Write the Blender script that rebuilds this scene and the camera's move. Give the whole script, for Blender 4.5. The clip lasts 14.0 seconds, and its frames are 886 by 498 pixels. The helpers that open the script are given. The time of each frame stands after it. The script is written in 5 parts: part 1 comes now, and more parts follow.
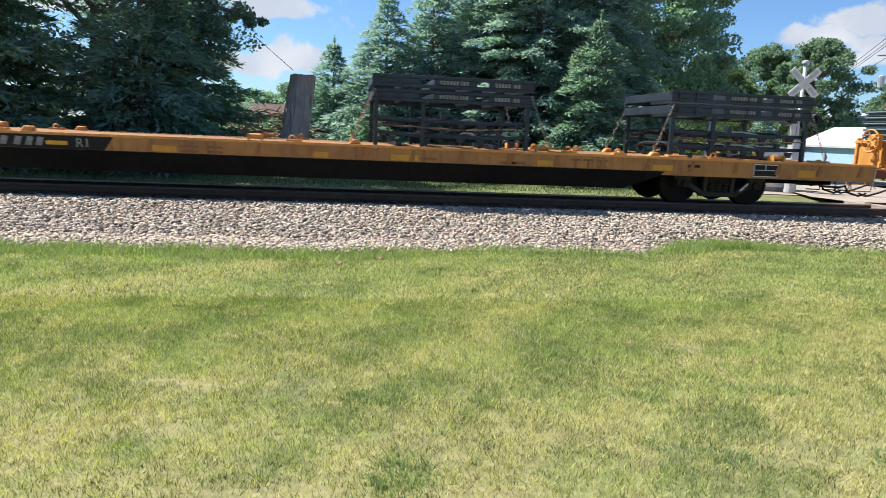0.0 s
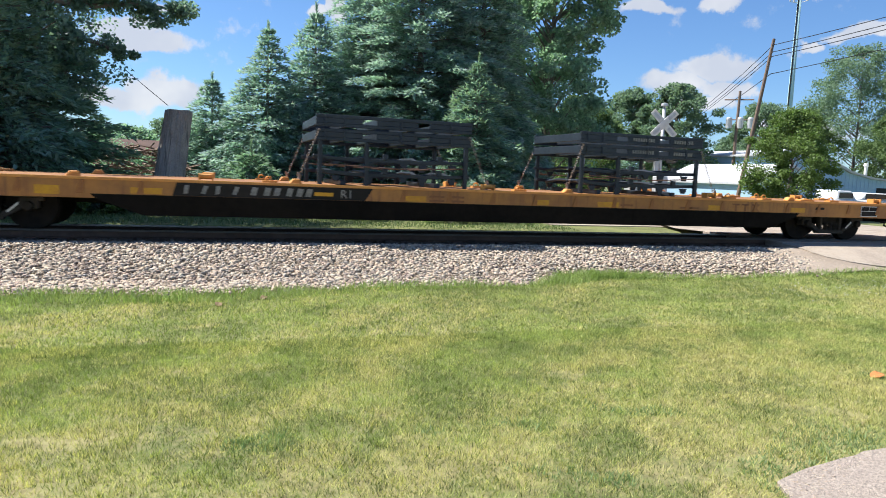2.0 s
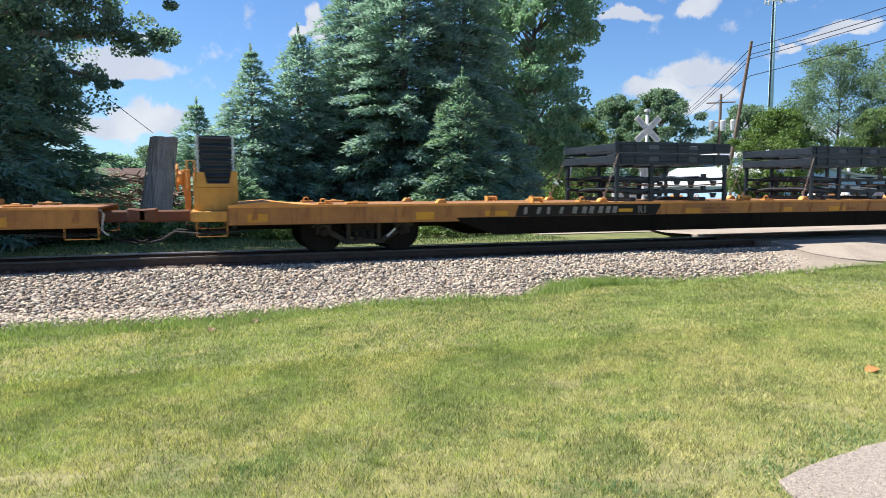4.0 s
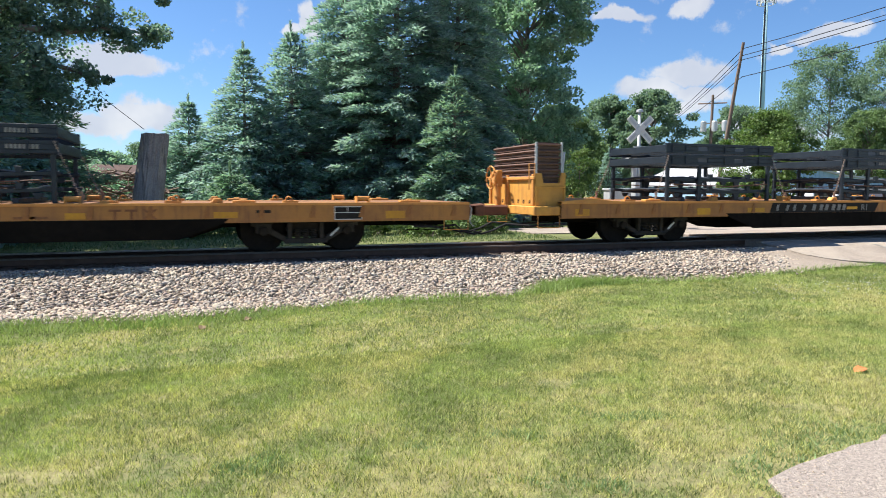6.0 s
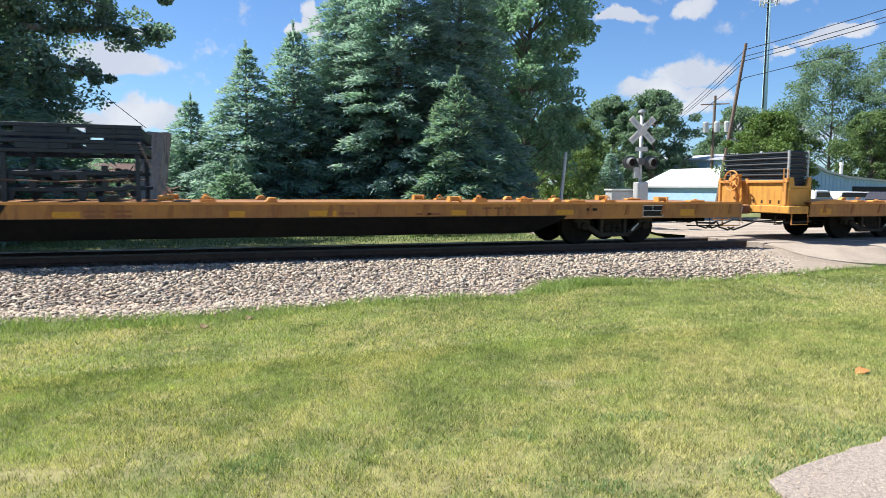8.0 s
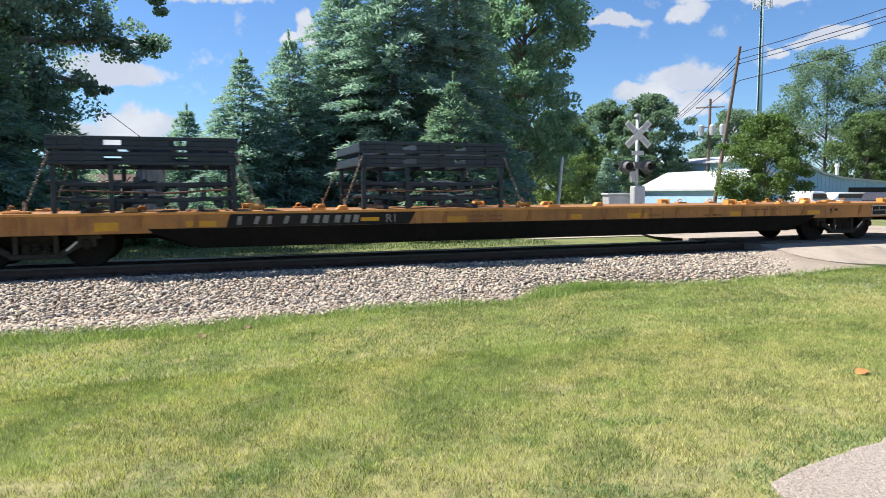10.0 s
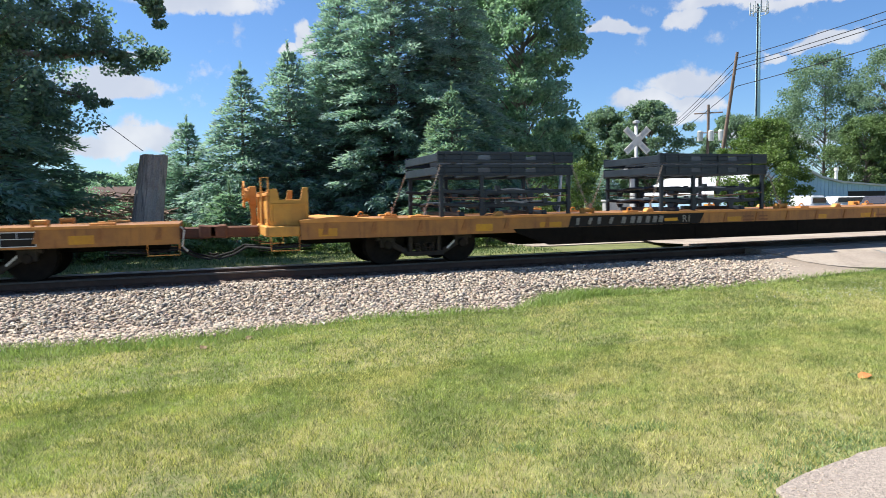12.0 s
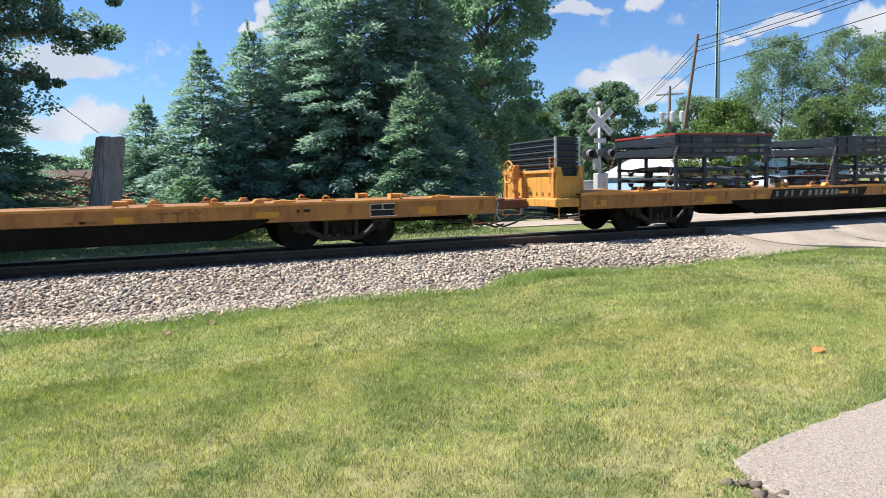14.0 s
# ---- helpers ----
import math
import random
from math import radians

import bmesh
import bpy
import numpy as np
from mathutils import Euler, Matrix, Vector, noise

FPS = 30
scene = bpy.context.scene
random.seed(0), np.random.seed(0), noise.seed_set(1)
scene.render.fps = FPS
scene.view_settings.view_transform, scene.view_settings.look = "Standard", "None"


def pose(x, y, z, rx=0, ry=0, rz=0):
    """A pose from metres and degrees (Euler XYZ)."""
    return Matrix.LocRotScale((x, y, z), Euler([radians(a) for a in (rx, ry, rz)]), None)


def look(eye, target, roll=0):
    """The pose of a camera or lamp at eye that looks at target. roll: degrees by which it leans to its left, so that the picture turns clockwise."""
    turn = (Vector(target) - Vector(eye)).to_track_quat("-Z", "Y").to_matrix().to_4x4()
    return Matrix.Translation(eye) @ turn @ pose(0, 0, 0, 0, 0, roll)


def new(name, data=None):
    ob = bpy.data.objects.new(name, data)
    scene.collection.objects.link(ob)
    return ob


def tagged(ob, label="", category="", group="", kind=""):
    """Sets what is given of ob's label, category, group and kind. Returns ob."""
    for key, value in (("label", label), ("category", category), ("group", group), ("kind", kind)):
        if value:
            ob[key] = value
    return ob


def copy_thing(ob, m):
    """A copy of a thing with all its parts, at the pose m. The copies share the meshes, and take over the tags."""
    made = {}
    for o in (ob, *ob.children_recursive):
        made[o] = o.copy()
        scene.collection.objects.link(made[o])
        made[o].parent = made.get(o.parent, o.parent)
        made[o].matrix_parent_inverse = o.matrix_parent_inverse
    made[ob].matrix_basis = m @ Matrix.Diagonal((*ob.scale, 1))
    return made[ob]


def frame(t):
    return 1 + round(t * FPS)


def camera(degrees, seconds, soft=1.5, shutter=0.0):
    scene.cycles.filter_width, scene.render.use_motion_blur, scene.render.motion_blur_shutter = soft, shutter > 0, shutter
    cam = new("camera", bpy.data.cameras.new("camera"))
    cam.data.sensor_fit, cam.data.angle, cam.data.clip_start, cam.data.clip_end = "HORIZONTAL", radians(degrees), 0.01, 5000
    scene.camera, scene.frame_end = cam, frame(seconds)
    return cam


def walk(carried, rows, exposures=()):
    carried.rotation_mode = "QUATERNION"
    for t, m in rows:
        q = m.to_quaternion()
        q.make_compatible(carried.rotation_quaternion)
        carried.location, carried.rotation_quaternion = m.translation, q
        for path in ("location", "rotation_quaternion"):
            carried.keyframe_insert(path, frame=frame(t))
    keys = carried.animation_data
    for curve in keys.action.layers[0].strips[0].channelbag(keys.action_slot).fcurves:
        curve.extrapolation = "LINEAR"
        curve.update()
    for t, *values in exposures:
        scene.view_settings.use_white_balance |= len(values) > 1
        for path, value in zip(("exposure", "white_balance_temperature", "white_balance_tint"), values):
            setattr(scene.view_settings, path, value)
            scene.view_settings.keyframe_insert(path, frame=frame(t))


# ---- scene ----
# World: x along the track (the way the train runs), y away from the camera, z = 0 at the top of the near rail.
EYE = (0.0, 0.0, 1.33)
RAIL_Y = 14.61            # near rail
TRACK_Y = RAIL_Y + 0.75   # track centre line
RAIL_Z = 0.0              # top of the near rail
SPEED, CAR_PITCH, CAR_START = 17.915, 28.391, -30.01
SECONDS = 14.0

# ---- camera: hand-held, turning on the spot ----
cam = camera(66.0, SECONDS, soft=0.9, shutter=0.07)
TURNS = [
    (0, 80.35, -2.49, -8.23), (0.2, 81.28, -1.76, -9.41), (0.5, 82.91, -0.94, -16.29), (1, 83.84, -1.09, -18.39), (1.5, 84.37, -1.15, -19.03),
    (2, 83.79, -2.37, -17.81), (2.5, 83.10, -1.98, -17.90), (3, 84.02, -0.78, -18.09), (3.5, 85.05, 0.11, -18.65),
    (6, 84.92, -0.19, -19.44), (6.5, 85.13, 0.60, -19.57), (7, 85.73, 0.93, -20.17), (7.5, 85.88, 0.53, -20.56),
    (8, 84.91, -0.40, -19.29), (10.5, 85.79, 0.85, -19.97), (11, 86.25, 1.27, -20.56), (11.5, 86.73, 0.91, -19.92),
    (12, 86.16, 1.03, -19.53), (12.5, 85.64, 0.87, -19.30), (13, 86.08, 1.29, -20.61), (13.5, 84.97, 1.48, -21.59),
    (14, 84.58, 1.34, -22.43),
]
walk(cam, [(t, pose(*EYE, rx, ry, rz)) for t, rx, ry, rz in TURNS])

# ---- light ----
SUN_EL, SUN_AZ = radians(55), radians(-58)     # azimuth from +y (beyond the track) towards +x
world = bpy.data.worlds.new("sky")
scene.world = world
world.use_nodes = True
scene.view_settings.exposure = 1.0


class Nodes:
    """A small helper to write node trees in few lines."""

    def __init__(self, tree):
        self.tree = tree

    def add(self, kind, props=None, **inputs):
        n = self.tree.nodes.new(kind)
        for k, v in (props or {}).items():
            setattr(n, k, v)
        for k, v in inputs.items():
            key = int(k[1:]) if k[0] == "i" and k[1:].isdigit() else k.replace("_", " ")
            self.put(n.inputs[key], v)
        return n

    def put(self, socket, v):
        if isinstance(v, bpy.types.NodeSocket):
            self.tree.links.new(v, socket)
        else:
            socket.default_value = v

    def math(self, op, a, b=0.0, c=0.0, clamp=False):
        n = self.add("ShaderNodeMath", {"operation": op, "use_clamp": clamp}, i0=a, i1=b, i2=c)
        return n.outputs[0]

    def vec(self, op, a, b=(0, 0, 0)):
        n = self.add("ShaderNodeVectorMath", {"operation": op}, i0=a, i1=b)
        return n.outputs["Value"] if op in ("DOT_PRODUCT", "LENGTH", "DISTANCE") else n.outputs[0]

    def mix(self, fac, a, b, blend="MIX"):
        n = self.add("ShaderNodeMix", {"data_type": "RGBA", "blend_type": blend})
        self.put(n.inputs[0], fac), self.put(n.inputs[6], a), self.put(n.inputs[7], b)
        return n.outputs[2]

    def noise(self, scale, detail=4.0, rough=0.55, vector=None):
        n = self.add("ShaderNodeTexNoise", None, Scale=scale, Detail=detail, Roughness=rough)
        if vector is not None:
            self.put(n.inputs["Vector"], vector)
        return n.outputs[0]

    def ramp(self, fac, lo, hi):
        n = self.add("ShaderNodeMapRange", {"interpolation_type": "SMOOTHSTEP"}, Value=fac, From_Min=lo, From_Max=hi)
        return n.outputs[0]


def build_sky():
    world.node_tree.nodes.clear()
    g = Nodes(world.node_tree)
    sky = g.add("ShaderNodeTexSky", {"sky_type": "NISHITA", "sun_disc": False, "sun_elevation": SUN_EL,
                                     "sun_rotation": SUN_AZ, "air_density": 1.0, "dust_density": 0.25, "ozone_density": 2.4})
    way = g.add("ShaderNodeTexCoord").outputs["Generated"]
    # fair-weather cumulus, each a soft flat-bottomed heap: azimuth, elevation, half width, half height (degrees)
    clouds = [(-5.0, 9.0, 3.2, 1.1), (-6.5, 9.8, 2.6, 1.0), (-4.2, 5.4, 3.4, 1.2), (-7.5, 4.6, 3.0, 0.8), (-5.2, 11.6, 1.8, 0.6), (33.2, 13.3, 2.3, 0.55), (38.8, 13.7, 2.2, 0.75), (42.0, 14.7, 3.6, 0.7), (48, 14.3, 5.0, 0.55),
              (38.6, 8.9, 3.4, 1.1), (36.0, 7.6, 3.4, 0.9), (40.2, 7.2, 2.2, 0.8), (38.6, 6.0, 2.2, 0.7), (48.2, 10.9, 2.4, 0.6), (45.0, 10.3, 0.8, 0.4), (1.0, 15.6, 5.6, 0.8), (8.6, 13.0, 0.8, 1.4), (6.9, 12.4, 1.0, 0.5), (55.0, 10.6, 2.5, 0.9), (45.0, 4.4, 4.0, 0.9),
              (20, 28, 9, 3), (-35, 22, 10, 4), (75, 20, 9, 3), (110, 14, 12, 4), (160, 24, 14, 5), (-70, 12, 12, 4), (-120, 20, 14, 5), (60, 7, 6, 1.3), (-22, 9, 7, 2)]
    warp = g.add("ShaderNodeTexNoise", {"noise_dimensions": "3D"}, Scale=11.0, Detail=7.0, Roughness=0.6, Vector=way)
    bent = g.vec("ADD", way, g.vec("MULTIPLY", g.vec("SUBTRACT", warp.outputs["Color"], (0.5, 0.5, 0.5)), (0.075, 0.075, 0.06)))
    body = None
    for az, el, a, b in clouds:
        az, el = radians(az), radians(el)
        right = (math.cos(az), -math.sin(az), 0)
        ahead = (math.sin(az), math.cos(az), 0)
        up = (-math.sin(el) * ahead[0], -math.sin(el) * ahead[1], math.cos(el))
        core = (math.cos(el) * ahead[0], math.cos(el) * ahead[1], math.sin(el))
        u = g.math("DIVIDE", g.vec("DOT_PRODUCT", bent, right), radians(a))
        v = g.math("DIVIDE", g.vec("DOT_PRODUCT", bent, up), radians(b))
        r = g.math("SQRT", g.math("ADD", g.math("MULTIPLY", u, u), g.math("MULTIPLY", v, v)))
        front = g.math("GREATER_THAN", g.vec("DOT_PRODUCT", way, core), 0.3)
        m = g.math("MULTIPLY", g.math("SUBTRACT", 1.25, r), front)
        body = m if body is None else g.math("MAXIMUM", body, m)
    fine = g.noise(26.0, 7.0, 0.62, way)
    dens = g.ramp(g.math("ADD", body, g.math("MULTIPLY", g.math("SUBTRACT", fine, 0.5), 1.5)), 0.12, 0.55)
    low = g.noise(14.0, 3.0, 0.5, way)
    white = g.mix(g.ramp(low, 0.35, 0.65), (5.4, 5.8, 6.7, 1), (7.0, 7.2, 7.6, 1))
    tint = g.mix(1.0, sky.outputs[0], (0.74, 0.99, 1.30, 1), "MULTIPLY")
    col = g.mix(g.math("MULTIPLY", dens, 0.93), tint, white)
    bg = g.add("ShaderNodeBackground", None, Color=col, Strength=0.060)
    out = g.add("ShaderNodeOutputWorld", None, Surface=bg.outputs[0])


build_sky()
sun = new("sun", bpy.data.lights.new("sun", "SUN"))
sun.data.energy, sun.data.angle, sun.data.color = 5.0, radians(0.6), (1.0, 0.965, 0.91)
SUN_DIR = Vector((math.sin(SUN_AZ) * math.cos(SUN_EL), math.cos(SUN_AZ) * math.cos(SUN_EL), math.sin(SUN_EL)))
sun.matrix_world = look(SUN_DIR * 60, (0, 0, 0))


# ---- materials ----
def material(name, colour, rough=0.7, metal=0.0, vary=None, scale=6.0, bump=0.0, bump_scale=40.0, streak=None, island=0.0, per_object=0.0,
             translucent=0.0, spec=0.4, patch_scale=0.8, hues=()):
    """A surface with variation at two scales. vary: a second colour in patches; streak: (colour, amount) of long stains down the z axis."""
    m = bpy.data.materials.new(name)
    m.use_nodes = True
    m.node_tree.nodes.clear()
    g = Nodes(m.node_tree)
    where = g.add("ShaderNodeTexCoord").outputs["Object"]
    col = (*colour, 1)
    if vary:
        big = g.noise(patch_scale, 4.0, 0.6, where)
        small = g.noise(scale, 6.0, 0.65, where)
        fac = g.ramp(g.math("ADD", g.math("MULTIPLY", big, 0.55), g.math("MULTIPLY", small, 0.45)), 0.38, 0.64)
        col = g.mix(fac, col, (*vary, 1))
    if hues:
        # loose pieces differ in colour
        pick = g.add("ShaderNodeNewGeometry").outputs["Random Per Island"]
        for k, hue in enumerate(hues):
            col = g.mix(g.math("GREATER_THAN", pick, 1.0 - (k + 1) * 0.17, clamp=True) if k == 0 else g.math("COMPARE", pick, 0.80 - 0.2 * k, 0.07), col, (*hue, 1))
    if streak:
        st = g.vec("MULTIPLY", where, (9.0, 9.0, 0.7))
        fac = g.math("MULTIPLY", g.ramp(g.noise(1.0, 5.0, 0.6, st), 0.52, 0.7), streak[1])
        col = g.mix(fac, col, (*streak[0], 1))
    if island:
        rnd = g.add("ShaderNodeNewGeometry").outputs["Random Per Island"]
        k = g.math("MULTIPLY_ADD", rnd, island, 1.0 - island / 2)
        col = g.mix(1.0, col, g.add("ShaderNodeCombineXYZ", None, X=k, Y=k, Z=k).outputs[0], "MULTIPLY")
    if per_object:
        rnd = g.add("ShaderNodeObjectInfo").outputs["Random"]
        k = g.math("MULTIPLY_ADD", rnd, per_object, 1.0 - per_object / 2)
        col = g.mix(1.0, col, g.add("ShaderNodeCombineXYZ", None, X=k, Y=k, Z=k).outputs[0], "MULTIPLY")
    b = g.add("ShaderNodeBsdfPrincipled", None, Base_Color=col, Metallic=metal)
    g.put(b.inputs["Specular IOR Level"], spec)
    g.put(b.inputs["Roughness"], g.math("MULTIPLY_ADD", g.noise(scale * 1.7, 3.0, 0.5, where), 0.25, rough - 0.12, clamp=True))
    if bump:
        bp = g.add("ShaderNodeBump", None, Strength=bump, Distance=0.02, Height=g.noise(bump_scale, 5.0, 0.6, where))
        g.put(b.inputs["Normal"], bp.outputs[0])
    shader = b.outputs[0]
    if translucent:
        tr = g.add("ShaderNodeBsdfTranslucent", None, Color=g.mix(1.0, col, (1.12, 1.25, 0.85, 1), "MULTIPLY"))
        shader = g.add("ShaderNodeMixShader", None, i0=translucent, i1=shader, i2=tr.outputs[0]).outputs[0]
    g.add("ShaderNodeOutputMaterial", None, Surface=shader)
    return m


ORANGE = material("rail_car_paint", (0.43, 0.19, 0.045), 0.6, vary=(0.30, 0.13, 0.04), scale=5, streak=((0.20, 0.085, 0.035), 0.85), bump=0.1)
# Lighter copy of the car orange: sun on top edges put into the colour.
ORANGE_SUNLIT = material("deck_paint", (0.66, 0.30, 0.07), 0.65, vary=(0.52, 0.22, 0.06), scale=7, bump=0.15)
DECK_RUST = material("rusty_deck_plate", (0.20, 0.095, 0.045), 0.85, vary=(0.30, 0.14, 0.05), scale=5, bump=0.3)
BOX_PAINT = material("end_box_paint", (0.62, 0.31, 0.055), 0.6, vary=(0.50, 0.235, 0.05), scale=4, streak=((0.30, 0.125, 0.04), 0.6), bump=0.1)
# Stake ribs in a darker, browner orange than the sill.
RIB = material("rusty_rib_paint", (0.27, 0.11, 0.035), 0.7, vary=(0.40, 0.17, 0.04), scale=8)
FADED_MARK = material("faded_red_brown_mark", (0.17, 0.07, 0.03), 0.75, vary=(0.30, 0.125, 0.045), scale=20)
YELLOW = material("yellow_panel_paint", (0.64, 0.33, 0.015), 0.6, vary=(0.50, 0.22, 0.03), scale=14)
BLACK_PAINT = material("black_panel_paint", (0.016, 0.015, 0.013), 0.8, vary=(0.030, 0.025, 0.020), spec=0.2)
# Near-black for the underframe and the lower side flanges.
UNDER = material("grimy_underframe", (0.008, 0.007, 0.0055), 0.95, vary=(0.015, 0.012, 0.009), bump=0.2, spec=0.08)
TRUCK = material("grimy_cast_steel", (0.02, 0.017, 0.014), 0.9, vary=(0.036, 0.03, 0.024), bump=0.25, spec=0.12)
SIDE_FRAME = material("dusty_cast_side_frame", (0.042, 0.037, 0.031), 0.9, vary=(0.07, 0.06, 0.05), bump=0.25, spec=0.15)
WHEEL = material("wheel_steel", (0.013, 0.011, 0.010), 0.85, vary=(0.025, 0.02, 0.016), spec=0.12)
COUPLER = material("rusty_coupler", (0.13, 0.06, 0.04), 0.8, vary=(0.2, 0.09, 0.05), bump=0.2)
STENCIL = material("dulled_white_stencil", (0.29, 0.28, 0.25), 0.8, vary=(0.16, 0.15, 0.13), scale=18)
WHITE_PAINT = material("white_marking_paint", (0.72, 0.72, 0.68), 0.6, vary=(0.6, 0.6, 0.56))
FRAME_STEEL = material("black_frame_steel", (0.013, 0.019, 0.027), 0.42, vary=(0.024, 0.032, 0.042), bump=0.08, spec=0.4)
RUSTY_STEEL = material("rusty_brown_steel", (0.10, 0.055, 0.04), 0.6, vary=(0.16, 0.085, 0.055), bump=0.1)
TEAL_STEEL = material("dull_teal_steel", (0.045, 0.085, 0.095), 0.5, vary=(0.07, 0.11, 0.12), bump=0.08)
RED_STEEL = material("red_frame_steel", (0.35, 0.03, 0.035), 0.5, vary=(0.25, 0.03, 0.03))
RUST_CHAIN = material("orange_rusty_chain", (0.34, 0.17, 0.10), 0.7, vary=(0.22, 0.18, 0.16))
CHAIN = material("dull_grey_chain", (0.34, 0.30, 0.27), 0.6, vary=(0.32, 0.20, 0.14), scale=3)
RAIL_STEEL = material("rail_side_rust", (0.085, 0.052, 0.038), 0.85, vary=(0.13, 0.078, 0.055), bump=0.1)
# Darker copy of the polished head: the train's shade put into the colour.
SHADED_HEAD = material("oily_rail_head", (0.10, 0.085, 0.075), 0.6, vary=(0.16, 0.13, 0.11), scale=20)
RAIL_HEAD = material("polished_rail_head", (0.62, 0.58, 0.53), 0.38, metal=0.6, vary=(0.34, 0.29, 0.25), scale=20)
TIE = material("creosoted_tie", (0.09, 0.07, 0.055), 0.9, vary=(0.17, 0.13, 0.10), bump=0.4, per_object=0.4)
STONE = material("ballast_stone", (0.48, 0.40, 0.30), 0.9, vary=(0.33, 0.255, 0.185), scale=9, island=0.75, hues=((0.18, 0.145, 0.12), (0.44, 0.335, 0.26), (0.37, 0.33, 0.28), (0.58, 0.51, 0.40)), bump=0.3, bump_scale=90)
# Dark rubble stone; on the track its colour holds grease and the train's shade.
DARK_SHADED_STONE = material("oily_ballast_stone", (0.11, 0.09, 0.075), 0.85, vary=(0.17, 0.13, 0.10), scale=9, island=0.6, bump=0.3, bump_scale=90)
BALLAST_BED = material("ballast_bed", (0.30, 0.235, 0.19), 0.95, vary=(0.20, 0.16, 0.13), scale=22, bump=0.8, bump_scale=26)
DIRT = material("sandy_dirt", (0.31, 0.255, 0.20), 0.95, vary=(0.23, 0.185, 0.14), scale=18, bump=0.4)
CONCRETE = material("driveway_concrete", (0.41, 0.345, 0.285), 0.92, vary=(0.24, 0.20, 0.17), scale=95, patch_scale=45.0, bump=1.0, bump_scale=55)
ROAD = material("worn_asphalt", (0.25, 0.205, 0.165), 0.95, vary=(0.38, 0.32, 0.255), scale=22, bump=0.4, bump_scale=120)
SPRUCE = material("blue_spruce_needles", (0.225, 0.35, 0.295), 0.6, vary=(0.30, 0.43, 0.385), scale=2.2, island=0.6, translucent=0.42, patch_scale=0.9, spec=0.2)
SPRUCE_TIP = material("frosted_spruce_tips", (0.26, 0.365, 0.345), 0.6, vary=(0.36, 0.46, 0.46), scale=2.2, island=0.6, translucent=0.40, patch_scale=0.9, spec=0.2)
SPRUCE_GREEN = material("green_spruce_needles", (0.20, 0.32, 0.235), 0.6, vary=(0.26, 0.39, 0.29), scale=2.2, island=0.6, translucent=0.42, patch_scale=0.9, spec=0.2)
GREEN_TIP = material("green_spruce_tips", (0.175, 0.27, 0.185), 0.6, vary=(0.24, 0.335, 0.24), scale=2.2, island=0.6, translucent=0.40, patch_scale=0.9, spec=0.2)
LEAF_DARK = material("dark_broad_leaves", (0.20, 0.31, 0.235), 0.5, vary=(0.28, 0.40, 0.305), scale=3, island=0.6, translucent=0.55, patch_scale=0.5, spec=0.25)
LEAF_OAK = material("dark_oak_leaves", (0.155, 0.24, 0.20), 0.5, vary=(0.22, 0.31, 0.26), scale=3, island=0.6, translucent=0.48, patch_scale=0.5, spec=0.25)
LEAF_MID = material("maple_leaves", (0.125, 0.19, 0.085), 0.7, vary=(0.18, 0.25, 0.11), scale=3, island=0.45, translucent=0.35, patch_scale=0.5, spec=0.15)
LEAF_BRIGHT = material("bright_young_leaves", (0.11, 0.18, 0.045), 0.6, vary=(0.155, 0.225, 0.07), scale=3, island=0.7, translucent=0.35, patch_scale=0.5)
# Paler, bluer leaves: distance haze put into the colour.
LEAF_HAZED = material("distant_leaves", (0.16, 0.235, 0.17), 0.75, vary=(0.22, 0.30, 0.215), scale=2, island=0.3, translucent=0.45, patch_scale=0.3, spec=0.1)
BARK = material("furrowed_bark", (0.155, 0.13, 0.115), 0.95, vary=(0.24, 0.205, 0.18), scale=14, bump=0.9, bump_scale=18)
BRUSH = material("dry_brown_branches", (0.20, 0.135, 0.10), 0.9, vary=(0.30, 0.22, 0.17), scale=4, island=0.6)
CUT_WOOD = material("weathered_cut_wood", (0.30, 0.24, 0.18), 0.9, vary=(0.22, 0.18, 0.14))
POLE_WOOD = material("weathered_pole_wood", (0.16, 0.115, 0.09), 0.9, vary=(0.22, 0.16, 0.12), scale=10, bump=0.4)
GALV = material("galvanised_steel", (0.55, 0.56, 0.56), 0.5, metal=0.4, vary=(0.45, 0.46, 0.46))
SIGNAL_BLACK = material("weathered_signal_grey", (0.10, 0.105, 0.105), 0.6, vary=(0.16, 0.165, 0.16))
RED_LENS = material("dark_red_lens", (0.045, 0.018, 0.018), 0.35)
TOWER_BLUE = material("pale_blue_tower_paint", (0.42, 0.62, 0.66), 0.55, vary=(0.36, 0.55, 0.60))
BLUE_WALL = material("pale_blue_metal_siding", (0.34, 0.50, 0.66), 0.6, vary=(0.29, 0.44, 0.60))
WHITE_ROOF = material("white_metal_roof", (0.50, 0.51, 0.53), 0.6, vary=(0.42, 0.43, 0.45))
DARK_OPENING = material("dark_doorway", (0.02, 0.02, 0.022), 0.8)
GLASS = material("dark_window_glass", (0.03, 0.04, 0.05), 0.12, spec=0.7)
BRICK_ROOF = material("reddish_shingle_roof", (0.12, 0.072, 0.056), 0.9, vary=(0.08, 0.05, 0.04), scale=20, bump=0.4)
HOUSE_WALL = material("tan_house_wall", (0.42, 0.33, 0.25), 0.8, vary=(0.36, 0.28, 0.21))
CAR_WHITE = material("white_car_paint", (0.75, 0.75, 0.74), 0.3)
CAR_DARK = material("dark_car_paint", (0.04, 0.04, 0.05), 0.3)
RUBBER = material("black_rubber", (0.02, 0.02, 0.02), 0.85)
WIRE = material("black_cable", (0.015, 0.015, 0.017), 0.7)
